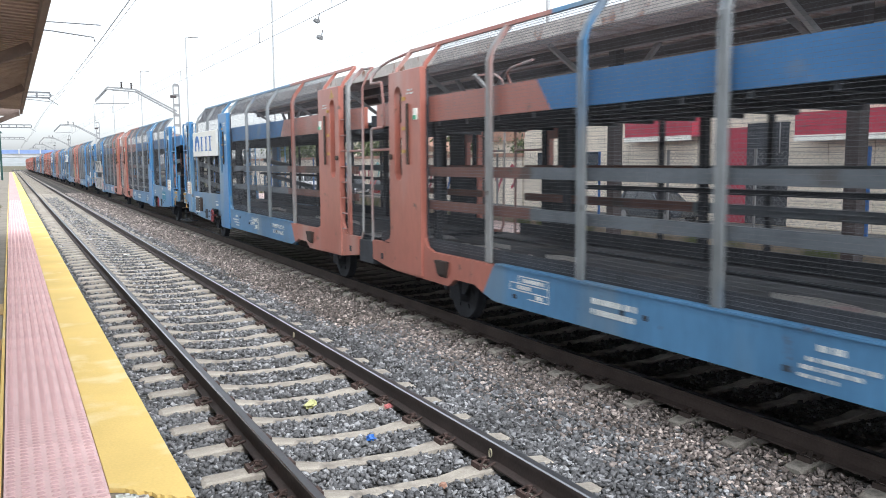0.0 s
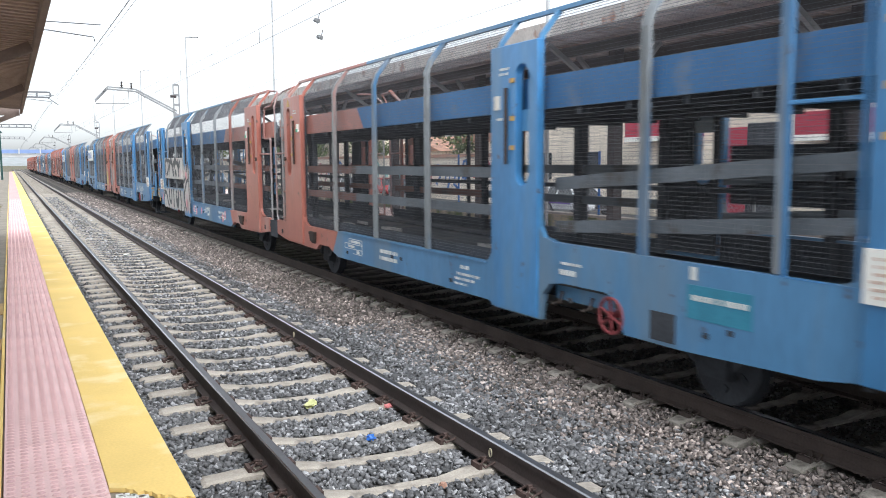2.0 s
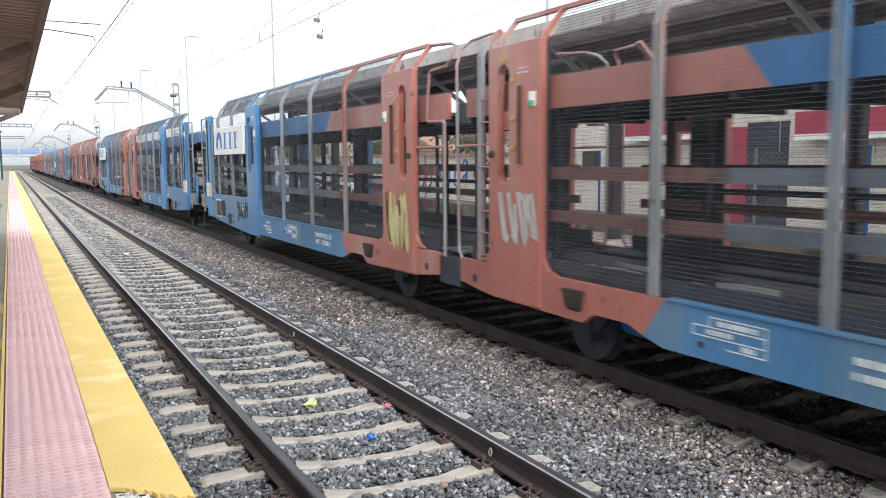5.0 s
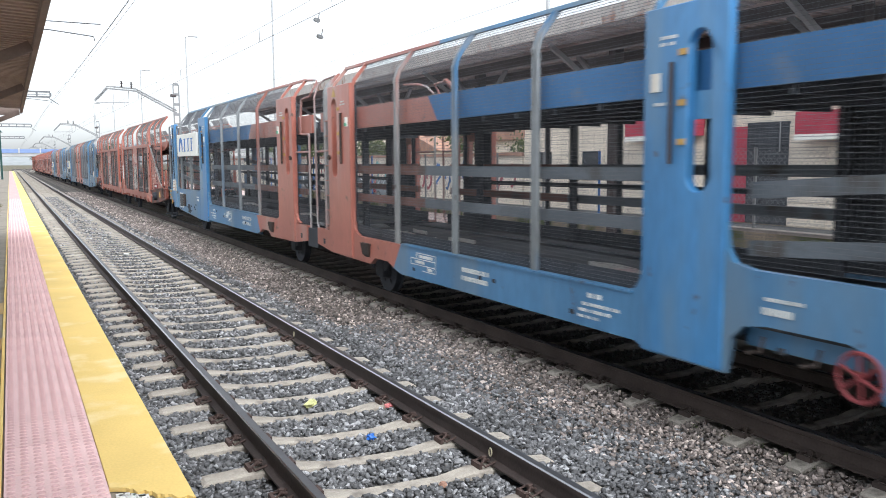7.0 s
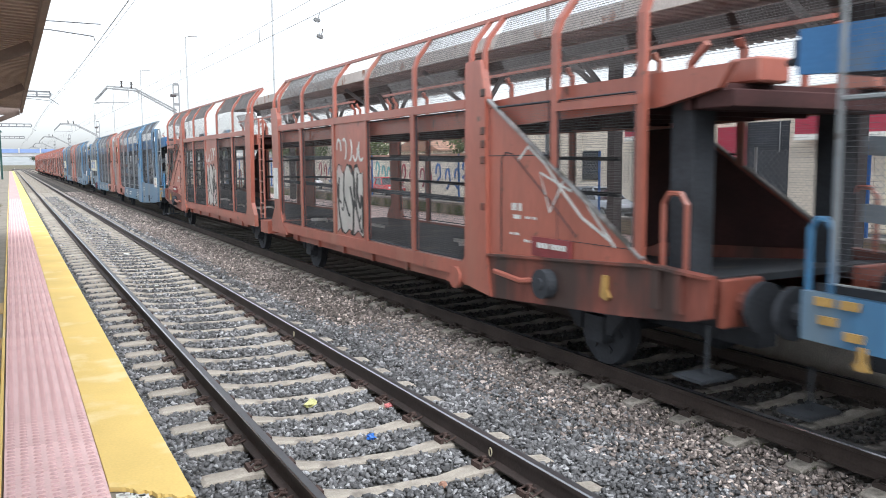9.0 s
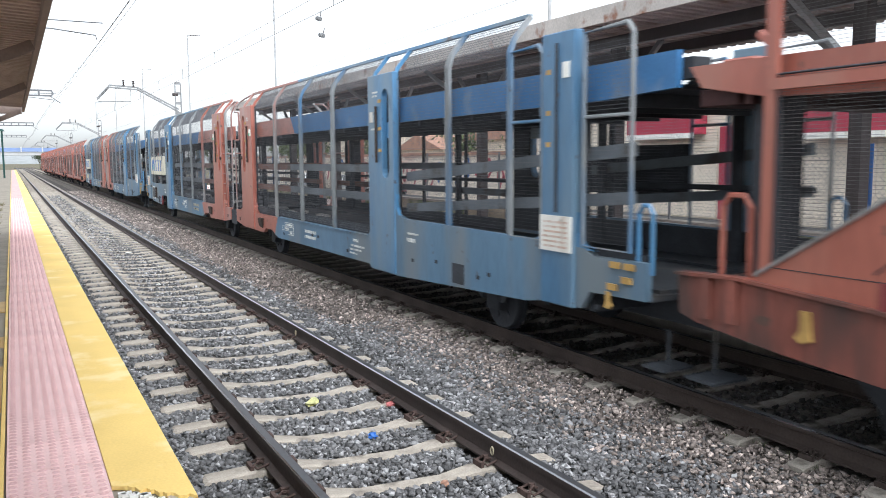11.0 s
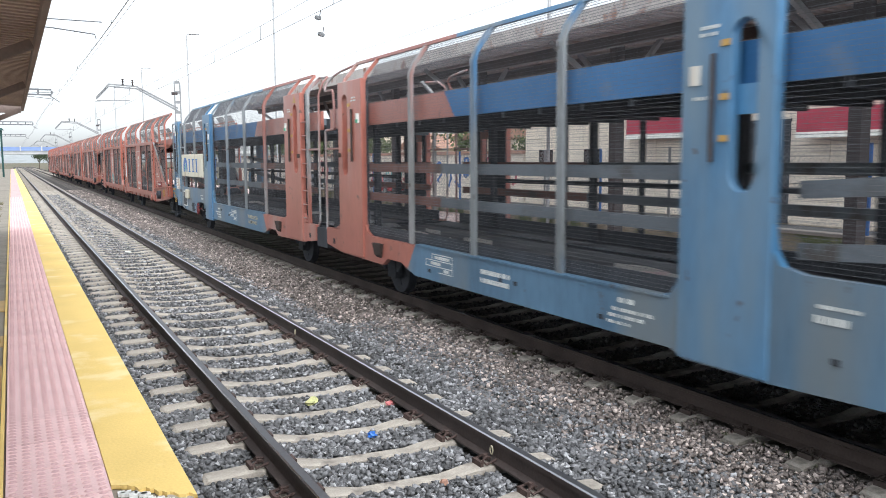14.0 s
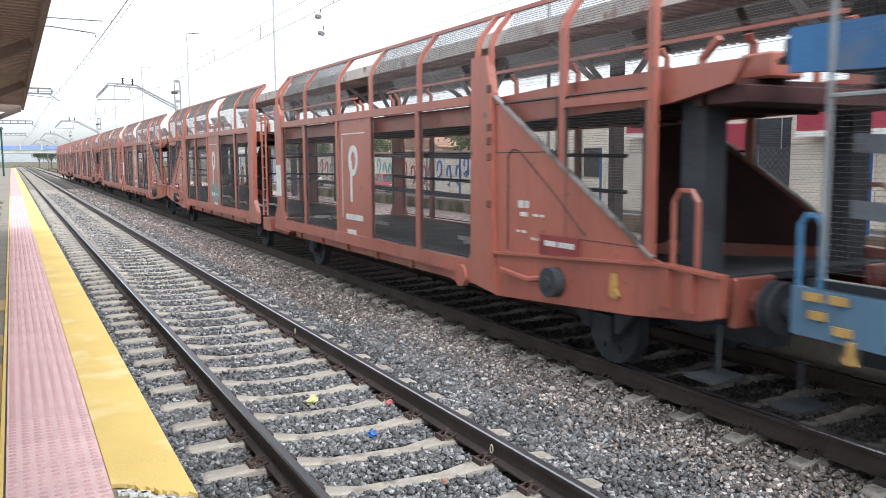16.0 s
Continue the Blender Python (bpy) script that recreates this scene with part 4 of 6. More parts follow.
def handwheel(wagon, side, y, z, r, material, x=1.5):
    bm = fresh()
    ring = [(side * x, y + math.cos(k * math.pi / 10) * r, z + math.sin(k * math.pi / 10) * r) for k in range(20)]
    tube(bm, ring, 0.017, 6, closed=True)
    for k in range(3):
        a = k * math.pi / 3 + 0.4
        tube(bm, [(side * x, y - math.cos(a) * r, z - math.sin(a) * r), (side * x, y + math.cos(a) * r, z + math.sin(a) * r)], 0.014, 5)
    tube(bm, [(side * (x + 0.02), y, z), (side * (x - 0.3), y, z)], 0.03, 8)
    part("handwheel", bm, material, wagon, "red spoked brake handwheel")


def stencil(wagon, side, rows, material=PALE, x=1.505, name="stencil_mark"):
    """Plain bars for small writing: (y, z, length, height)."""
    bm = fresh()
    rng = random.Random(len(rows) * 17 + int(abs(rows[0][0]) * 100))
    for y, z, l, h in rows:
        if l < 0.15 or h < 0.022 or h > 0.3:
            box(bm, side * x - 0.002, side * x + 0.002, y - l / 2, y + l / 2, z - h / 2, z + h / 2)
            continue
        a = y - l / 2
        while a < y + l / 2 - 0.02:
            w = rng.uniform(0.3, 0.9) * h + 0.012
            box(bm, side * x - 0.002, side * x + 0.002, a, min(a + w, y + l / 2), z - h / 2, z + h / 2)
            a += w + (0.012 if rng.random() < 0.8 else 0.04)
    part(name, bm, material, wagon, "faded stencilled marking")["kind"] = "stuff"


def tag_board(wagon, side, y, z, w, h, material, label, x=1.525):
    bm = fresh()
    box(bm, side * x - 0.012, side * x + 0.012, y - w / 2, y + w / 2, z - h / 2, z + h / 2)
    return part("plate", bm, material, wagon, label)


def blue_half(wagon, s, sign, arch=True, ladder=True, cage=None, words=False, vent=True, dusty=False):
    """Half of a blue and red car carrier: s = -1 the leading, 1 the trailing half; sign: the height of its white board, or None."""
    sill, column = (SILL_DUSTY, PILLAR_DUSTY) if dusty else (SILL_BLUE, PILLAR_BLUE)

    def yy(w):
        return s * w

    def span(a, c):
        return (min(s * a, s * c), max(s * a, s * c))

    for side in (-1, 1):
        x0, x1 = side * 1.42, side * 1.50
        # side sills, red towards the joint
        bm = fresh()
        plate(bm, [(yy(a), z) for a, z in ((0.32, 0.70), (1.2, 0.60), (3.05, 0.58), (3.25, 0.70), (3.8, 0.70), (4.02, 0.62), (4.30, 1.02), (2.45, 1.02), (2.30, 1.10), (2.26, 1.24), (1.15, 1.24), (1.10, 1.08), (1.0, 1.02), (0.32, 1.02))], x0, x1)
        part("side_sill", bm, SALMON, wagon, "faded red side sill")
        bm = fresh()
        plate(bm, [(yy(a), z) for a, z in ((4.02, 0.62), (4.3, 0.55), (9.85, 0.55), (10.0, 0.48), (11.0, 0.48)) + (((11.06, 0.80), (11.2, 0.93), (11.45, 0.97), (12.2, 0.97), (12.42, 0.90), (12.5, 0.58)) if arch else ()) + ((13.3, 0.58), (14.75, 0.64), (15.13, 0.70), (15.85, 0.72), (16.0, 0.92),
                                           (16.88, 0.94), (16.88, 1.32), (16.05, 1.31), (15.9, 1.38), (15.2, 1.40), (11.3, 1.42), (11.05, 1.47), (10.95, 1.62), (9.95, 1.36), (9.9, 1.14), (9.8, 1.05), (9.7, 1.02), (4.30, 1.02))], x0, x1)
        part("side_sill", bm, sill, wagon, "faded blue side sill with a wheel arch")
        bm = fresh()
        box(bm, side * 1.35, side * 1.40, *span(4.3, 9.8), 0.52, 0.60)
        box(bm, side * 1.40, side * 1.52, *span(4.35, 9.8), 1.022, 1.045)
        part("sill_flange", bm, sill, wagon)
        # Added dark strips put the wagon's inner shade on the sill's back.
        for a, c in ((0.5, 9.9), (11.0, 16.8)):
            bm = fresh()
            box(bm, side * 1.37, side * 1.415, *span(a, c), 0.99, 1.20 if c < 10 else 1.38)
            part("sill_lining", bm, DARK, wagon, "inner face of the sill, shade painted on")
        # pillars
        bm = fresh()
        slotted(bm, *span(1.13, 2.26), 0.615, 3.73, yy(1.47), 2.05, 3.50, 0.13, side * 1.425, side * 1.53)
        part("pillar", bm, SALMON, wagon, "red end pillar with a tall rounded slot", bevel=0.008)
        # Added dark backing paints the inner shade onto the pillar's back.
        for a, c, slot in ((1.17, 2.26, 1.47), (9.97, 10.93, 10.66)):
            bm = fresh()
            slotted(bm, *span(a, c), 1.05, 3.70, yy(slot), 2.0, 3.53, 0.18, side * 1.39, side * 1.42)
            part("pillar_lining", bm, DARK, wagon, "inner face of the pillar, shade painted on")
        bm = fresh()
        box(bm, side * 1.40, side * 1.44, *span(1.32, 1.62), 2.72, 2.95)
        part("slot_plate", bm, SALMON, wagon)
        bm = fresh()
        slotted(bm, *span(9.95, 10.98), 0.50, 3.73, yy(10.66), 2.05, 3.48, 0.14, side * 1.425, side * 1.53)
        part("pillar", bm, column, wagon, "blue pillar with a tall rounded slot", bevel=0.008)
        bm = fresh()
        box(bm, side * 1.40, side * 1.44, *span(10.5, 10.82), 2.70, 2.95)
        part("slot_plate", bm, BLUE, wagon)
        for w, m in ((10.33, RAIL_BROWN), (1.85, RAIL_BROWN)):
            bm = fresh()
            tube(bm, [(side * 1.55, yy(w), 2.3), (side * 1.55, yy(w), 3.22)], 0.022, 6)
            part("guide_rod", bm, m, wagon)
        bm = fresh()
        box(bm, side * 1.42, side * 1.55, *span(15.15, 15.75), 0.70, 3.72)
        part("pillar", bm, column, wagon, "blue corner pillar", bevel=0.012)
        bm = fresh()
        tube(bm, [(side * 1.56, yy(15.45), 1.75), (side * 1.56, yy(15.45), 3.6)], 0.02, 6)
        part("guide_rod", bm, DARK, wagon)
        # posts
        for w, m in ((4.12, RED_POST), (6.05, GREY_BLUE), (8.02, GREY_BLUE), (12.72, GREY_BLUE)):
            bm = fresh()
            # Far posts: dark copies of the painted ones, with their shade in the colour.
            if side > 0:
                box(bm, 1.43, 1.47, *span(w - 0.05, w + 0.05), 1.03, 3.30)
                part("post", bm, DARK, wagon, "far post, its shade painted dark")
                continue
            for d in (-0.04, 0.04):
                bent_post(bm, side, yy(w + d), 1.03, 3.62, 4.08, 0.014)
            box(bm, side * 1.44, side * 1.46, *span(w - 0.045, w + 0.045), 1.03, 3.62)
            part("post", bm, m, wagon, "bent galvanised post with flaking red paint" if m is RED_POST else "bent galvanised steel post with blue paint")
        for w, m in ((1.2, SALMON), (2.2, SALMON), (10.0, BLUE), (10.9, BLUE), (14.33, GREY_BLUE)) if side < 0 else ():
            bm = fresh()
            bent_post(bm, side, yy(w), 3.5 if w < 14 else 1.42, 3.64, 4.08, 0.03)
            part("bent_stay", bm, m, wagon)
        # top rails
        for a, c, m in ((1.2, 5.1, SALMON), (5.1, 14.33, BLUE)) if side < 0 else ():
            bm = fresh()
            tube(bm, [(side * 1.16, yy(a), 4.09), (side * 1.16, yy(c), 4.09)], 0, flat=(0.025, 0.03))
            part("top_rail", bm, m, wagon)
        # upper deck side beams
        for ends, m in (([(0.28, 2.93), (5.35, 2.93), (5.05, 3.30), (0.28, 3.30)], SALMON), ([(5.35, 2.93), (16.0, 2.95), (17.10, 3.0), (17.10, 3.35), (16.0, 3.33), (5.05, 3.30)], DEEP_BLUE)):
            bm = fresh()
            plate(bm, [(yy(a), z) for a, z in ends], side * 1.30, side * 1.37)
            part("deck_beam", bm, m, wagon, "red upper deck beam" if m is SALMON else "blue upper deck beam")
        # ribbed wheel guides
        for zc, h in ((2.195, 0.07), (1.70, 0.062)):
            bm = fresh()
            for q in (-0.5, 0.5):
                tube(bm, [(side * 1.33, yy(4.9), zc + q * h), (side * 1.33, yy(9.95), zc + q * h)], 0, flat=(0.035, h * 0.42))
            part("guide_rail", bm, GUIDE, wagon, "grey ribbed guide rail")
            bm = fresh()
            for q in (-0.5, 0.5):
                tube(bm, [(side * 1.33, yy(0.75), zc + q * h), (side * 1.33, yy(4.9), zc + q * h)], 0, flat=(0.035, h * 0.42))
            part("guide_rail", bm, GUIDE_RED, wagon, "dull red ribbed guide rail")
            bm = fresh()
            for q in (-0.5, 0.5):
                tube(bm, [(side * 1.33, yy(11.1), zc - 0.12 + q * h), (side * 1.33, yy(16.5), zc + 0.24 + q * h)], 0, flat=(0.035, h * 0.42))
            part("guide_rail", bm, GUIDE, wagon, "grey ribbed guide rail, slanting")
        # wire screens
        for a, c in ((2.28, 4.07), (4.17, 6.0), (6.1, 7.97), (8.07, 9.95), (10.95, 12.67), (12.77, 14.3), (14.37, 15.1), (15.8, 16.6)):
            bm = fresh()
            wire_screen(bm, *span(a, c), side * 1.46, 1.09 if c < 10.5 else 1.46, 3.2 if side > 0 else 3.62 if c < 14.6 else 3.55, 0.042)
            if c < 14.6 and side < 0:
                n = int(abs(c - a) / 0.05)
                for k in range(1, n):
                    y = yy(a + (c - a) * k / n)
                    tube(bm, [(side * 1.45, y, 3.62), (side * 1.18, y, 4.07)], 0.0045, 3)
                for k in range(11):
                    f = (k + 0.6) / 11
                    tube(bm, [(side * (1.45 - 0.28 * f), yy(a), 3.66 + 0.42 * f), (side * (1.45 - 0.28 * f), yy(c), 3.66 + 0.42 * f)], 0.003, 4)
            part("wire_screen", bm, WIRE, wagon, "screen of thin horizontal wires")["kind"] = "stuff"
        # rounded corner gussets of the screened bays
        for w, d, z in ((2.26, 1, 0.0), (9.95, -1, 0.0), (10.98, 1, 0.38), (15.15, -1, 0.36), (15.75, 1, 0.34), (1.13, -1, 0.02)):
            bm = fresh()
            plate(bm, [(yy(w), 1.02 + z), (yy(w + d * 0.32), 1.02 + z), (yy(w + d * 0.12), 1.08 + z), (yy(w + d * 0.03), 1.2 + z), (yy(w), 1.42 + z)], side * 1.44, side * 1.495)
            part("gusset", bm, SALMON if w < 3 else BLUE, wagon)
        # cages beside the corner pillar
        for a, c, z1 in ((14.4, 15.06, 3.62), (15.85, 16.62, 3.66)):
            bm = fresh()
            tube(bm, [(side * 1.48, yy(a), 1.40), (side * 1.48, yy(a), z1), (side * 1.48, yy(c - 0.08), z1 + 0.02), (side * 1.48, yy(c), z1 - 0.08), (side * 1.48, yy(c), 1.40)], 0.026, 6, closed=True)
            tube(bm, [(side * 1.48, yy(a), 2.78), (side * 1.48, yy(c), 2.78)], 0.02, 6)
            part("cage_frame", bm, cage or GREY_BLUE, wagon, "tubular cage frame with blue paint")
        bm = fresh()
        tube(bm, [(side * 1.42, yy(16.68), 1.30), (side * 1.42, yy(16.68), 1.80), (side * 1.42, yy(16.74), 1.88), (side * 1.42, yy(16.82), 1.88), (side * 1.42, yy(16.88), 1.80), (side * 1.42, yy(16.88), 1.2)], 0.026, 6)
        part("grab_hoop", bm, BLUE, wagon, "blue hooped grab handle")
        # joint cage: one half has a ladder, a post and a rounded frame, the other a stepped frame
        bm = fresh()
        if ladder:
            tube(bm, [(side * x, yy(w), z) for w, z, x in ((0.30, 0.98, 1.45), (0.20, 1.12, 1.45), (0.17, 2.5, 1.45), (0.15, 3.62, 1.45), (0.11, 3.86, 1.36), (0.18, 3.97, 1.24), (0.74, 4.00, 1.22))], 0.021, 6)
            tube(bm, [(side * 1.45, yy(0.17), 2.54), (side * 1.45, yy(0.78), 2.54)], 0.021, 6)
        else:
            tube(bm, [(side * x, yy(w), z) for w, z, x in ((0.22, 0.98, 1.45), (0.22, 2.87, 1.45), (0.25, 2.90, 1.45), (0.72, 2.91, 1.45), (0.75, 2.94, 1.45), (0.74, 3.28, 1.45), (0.68, 3.60, 1.45), (0.64, 3.64, 1.44), (0.19, 3.66, 1.43), (0.14, 3.74, 1.41), (0.14, 3.83, 1.36), (0.22, 3.95, 1.26), (0.45, 4.02, 1.2), (1.2, 4.08, 1.17))], 0.023, 6)
            tube(bm, [(side * 1.45, yy(0.22), 2.54), (side * 1.45, yy(1.13), 2.54)], 0.021, 6)
        part("joint_cage", bm, TUBE_RED, wagon, "red tubular cage at the joint")
        bm = fresh()
        wire_screen(bm, *span(0.2 if ladder else 0.25, 0.75 if ladder else 1.13), side * 1.44, 1.06, 3.6 if ladder else 2.88, 0.042)
        if not ladder:
            wire_screen(bm, *span(0.75, 1.13), side * 1.44, 2.92, 3.6, 0.042)
        part("wire_screen", bm, WIRE, wagon)["kind"] = "stuff"
        if ladder:
            bm = fresh()
            bent_post(bm, side, yy(0.82), 1.0, 3.68, 4.02, 0.05)
            part("post", bm, RED_POST, wagon, "bent galvanised post with flaking red paint")
            for k in range(8):
                bm = fresh()
                tube(bm, [(side * 1.49, yy(0.86), 1.12 + k * 0.285), (side * 1.49, yy(1.14), 1.12 + k * 0.285)], 0.013, 5)
                part("ladder_rung", bm, TUBE_RED, wagon)
            bm = fresh()
            plate(bm, [(yy(1.38), 3.53), (yy(1.58), 3.53), (yy(1.48), 3.69)], side * 1.531, side * 1.538)
            part("warning_sign", bm, YELLOW, wagon, "small yellow warning triangle")
        # pocket and lamp irons on the sill
        bm = fresh()
        rows = [[bm.verts.new((side * x, yy(w), z)) for w, x in ((2.92 - h, 1.47), (2.92 + h, 1.47), (2.92 + h, d), (2.92 - h, d))] for z, h, d in ((0.93, 0.165, 1.57), (0.74, 0.12, 1.55), (0.69, 0.10, 1.51))]
        for q, r in zip(rows, rows[1:]):
            for k in range(4):
                bm.faces.new((q[k], q[(k + 1) % 4], r[(k + 1) % 4], r[k]))
        bm.faces.new(rows[2])
        bm.faces.new(rows[0])
        part("sill_scoop", bm, RAIL_BROWN, wagon, "rust-brown tapered pocket on the sill")
        bm = fresh()
        disc(bm, (side * 1.54, yy(1.22), 2.42), 0, 0.045, 0.06, 10)
        part("lever_stub", bm, RAIL_BROWN, wagon)
        for w, z in ((0.72, 0.78), (1.45, 0.70)):
            bm = fresh()
            box(bm, side * 1.49, side * 1.506, *span(w - 0.045, w + 0.045), z - 0.05, z + 0.05)
            part("sill_hole", bm, DARK, wagon)
        bm = fresh()
        box(bm, side * 1.46, side * 1.512, *span(12.9, 13.23), 0.62, 0.90)
        part("sill_pocket", bm, DARK, wagon, "dark jacking pocket")
        bm = fresh()
        plate(bm, [(yy(16.30), 0.97), (yy(16.36), 0.97), (yy(16.36), 0.87), (yy(16.40), 0.83), (yy(16.36), 0.79), (yy(16.27), 0.80), (yy(16.30), 0.87)], side * 1.505, side * 1.53)
        part("release_lever", bm, YELLOW, wagon, "yellow release lever")
        if arch and (side < 0 or s > 0):
            handwheel(wagon, side, yy(12.3), 0.74, 0.185, WHEEL_RED)
            bm = fresh()
            box(bm, side * 1.1, side * 1.45, *span(11.1, 12.45), 0.98, 1.02)
            box(bm, side * 1.30, side * 1.33, *span(11.1, 12.4), 0.74, 0.98)
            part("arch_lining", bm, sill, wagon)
            for w in (11.35, 11.9):
                bm = fresh()
                tube(bm, [(side * 1.42, yy(w), 0.86), (side * 1.46, yy(w), 0.74), (side * 1.46, yy(w - 0.14), 0.70)], 0.018, 6)
                part("brake_lever", bm, RAIL_BROWN, wagon, "rusty brake lever")
        bm = fresh()
        tube(bm, [(side * 1.25, yy(16.95), 0.66), (side * 1.25, yy(16.95), 0.30)], 0.02, 5)
        box(bm, side * 1.05, side * 1.45, *span(16.8, 17.1), 0.27, 0.30)
        part("step_board", bm, DECK, wagon, "hanging step board")
        # plates and markings
        tag_board(wagon, side, yy(15.45), 1.51, 0.58, 0.40, WHITE, "white data plate with rust streaks", 1.56)
        stencil(wagon, side, [(yy(15.45), 1.64 - 0.055 * k, 0.46, 0.024) for k in range(6)], PRINT, 1.574)
        for w, z in ((16.44, 1.26), (16.66, 1.26), (16.62, 1.12), (16.4, 1.03)):
            tag_board(wagon, side, yy(w), z, 0.15, 0.065, YELLOW, "small ochre plate")
        tag_board(wagon, side, yy(2.12), 3.05, 0.11, 0.17, WHITE, "small white and green card", 1.54)
        tag_board(wagon, side, yy(2.12), 3.0, 0.09, 0.06, GREEN, "green stripe of the card", 1.555)
        tag_board(wagon, side, yy(10.12), 3.05, 0.11, 0.17, WHITE, "small white and green card", 1.54)
        tag_board(wagon, side, yy(15.62), 3.3, 0.10, 0.17, WHITE, "small white and green card", 1.56)
        for w in (1.70, 10.46, 15.28):
            for z in (3.3, 2.85, 2.5):
                tag_board(wagon, side, yy(w), z, 0.09, 0.055, YELLOW, "small ochre label", 1.54)
        table, text = (5.2, 6.65) if s < 0 else (7.3, 5.3)
        stencil(wagon, side, [(yy(table), 0.95, 0.62, 0.012), (yy(table) + 0.1, 0.86, 0.82, 0.012), (yy(table) + 0.1, 0.77, 0.82, 0.012), (yy(table) - 0.1, 0.69, 0.42, 0.012), (yy(table) - 0.31, 0.82, 0.012, 0.26),
                              (yy(table) + 0.31, 0.90, 0.012, 0.09), (yy(table) + 0.51, 0.81, 0.012, 0.09), (yy(table), 0.905, 0.45, 0.045), (yy(table) + 0.2, 0.815, 0.3, 0.045), (yy(table) - 0.1, 0.73, 0.2, 0.045)])
        if words and side < 0:
            for line, z in (("TRANSPORTE DE", 0.87), ("AUTOMOVILES", 0.735)):
                lettering(line, 0.128, wagon, (-1.506, yy(text), z), READ, PALE if words == "white" else OCHRE)
        else:
            stencil(wagon, side, [(yy(text), 0.86, 0.74, 0.06), (yy(text), 0.745, 0.70, 0.06)])
        stencil(wagon, side, [(yy(9.2), 0.90, 0.25, 0.05), (yy(9.3), 0.80, 0.62, 0.035), (yy(9.2), 0.73, 0.55, 0.035), (yy(9.1), 0.66, 0.35, 0.03)])
        stencil(wagon, side, [(yy(1.7), 0.9, 0.3, 0.03), (yy(1.7), 0.84, 0.04, 0.1), (yy(10.5), 0.9, 0.34, 0.03), (yy(10.5), 0.82, 0.04, 0.1), (yy(11.6), 1.2, 0.4, 0.03), (yy(11.55), 1.1, 0.3, 0.06)])
        stencil(wagon, side, [(yy(1.9), 3.42, 0.2, 0.025), (yy(1.9), 3.37, 0.24, 0.025), (yy(10.25), 3.45, 0.25, 0.03), (yy(10.25), 3.39, 0.2, 0.03), (yy(10.2), 2.85, 0.22, 0.03)], x=1.534)
        bm = fresh()
        rng = random.Random(int(31 + 7 * s + side))
        for k in range(14):
            w, z = rng.uniform(4.5, 16.5), rng.uniform(0.66, 0.98)
            box(bm, side * 1.502 - 0.012, side * 1.502 + 0.012, yy(w) - 0.03, yy(w) + 0.03, z - 0.025, z + 0.025)
        part("rivet_plate", bm, DARK, wagon)["kind"] = "stuff"
    # decks
    bm = fresh()
    box(bm, -1.40, 1.40, *span(0.45, 16.85), 0.92, 0.98)
    part("lower_deck", bm, DECK, wagon, "dirty steel lower deck")
    rs = random.Random(int(9 + s))
    # Pale strips added on the deck to imitate wet reflections.
    for w in (2.9, 4.9, 8.8):
        for k in range(3):
            bm = fresh()
            y, x = yy(w + rs.uniform(-0.4, 0.4)), rs.uniform(-1.0, -0.2)
            tube(bm, [(x, y, 1.03), (x + rs.uniform(-0.1, 0.1), y + 0.35, 1.05), (x + rs.uniform(-0.2, 0.2), y + 0.7, 1.03)], 0, flat=(0.03, 0.012))
            part("loose_strap", bm, SILVER, wagon, "added pale strip in place of a wet gleam")
    bm = fresh()
    for x in (-0.95, 0.95):
        box(bm, x - 0.28, x + 0.28, *span(0.5, 16.8), 0.982, 1.02)
    part("wheel_track", bm, DECK, wagon, "grey perforated wheel track")
    bm = fresh()
    box(bm, -1.30, 1.30, *span(0.65, 16.95), 3.0, 3.05)
    part("upper_deck", bm, DECK, wagon, "dark ribbed upper deck")
    bm = fresh()
    box(bm, -1.30, 1.30, -0.035, 0.035, 2.86, 2.998)
    rib = made(bm, "cross_rib", DECK)
    for k in range(20):
        ob = new("cross_rib", rib)
        ob.parent = wagon
        ob.location = (0, yy(0.8 + k * 0.82), 0)
    bm = fresh()
    box(bm, -0.09, 0.09, -0.11, 0.11, 3.052, 3.22)
    tube(bm, [(0, 0, 3.2), (0, 0, 3.36)], 0.03, 6)
    chock = made(bm, "wheel_chock", GUIDE)
    for k in range(7):
        for x in (-0.9, 0.9):
            ob = new("wheel_chock", chock)
            ob.parent = wagon
            ob.location = (x, yy(1.6 + k * 2.1), 0)
    bm = fresh()
    for x in (-0.45, 0.45):
        box(bm, x - 0.12, x + 0.12, *span(0.4, 16.9), 0.55, 0.92)
    for k in range(9):
        w = 1.5 + k * 1.8
        box(bm, -1.38, 1.38, *span(w - 0.05, w + 0.05), 0.68, 0.92)
    part("underframe", bm, DARK, wagon)
    bm = fresh()
    box(bm, -1.28, -1.05, *span(17.0, 17.22), 3.08, 3.28)
    tube(bm, [(-1.18, yy(16.9), 3.26), (-1.18, yy(17.35), 3.12)], 0.03, 6)
    part("flap_hinge", bm, DARK, wagon)
    for x in (-0.9, 0.9):
        bm = fresh()
        tube(bm, [(x, yy(16.95), 3.05), (x, yy(17.35), 3.12)], 0, flat=(0.02, 0.2))
        part("bridge_flap", bm, DECK, wagon, "folding bridge flap at the deck end")
    # draw gear
    for x in (-0.95, 0.95):
        bm = fresh()
        disc(bm, (x, yy(17.38), 1.0), 1, 0.24, 0.06, 18)
        tube(bm, [(x, yy(16.9), 1.0), (x, yy(17.38), 1.0)], 0.1, 10)
        part("buffer", bm, DARK, wagon, "round steel buffer")
    bm = fresh()
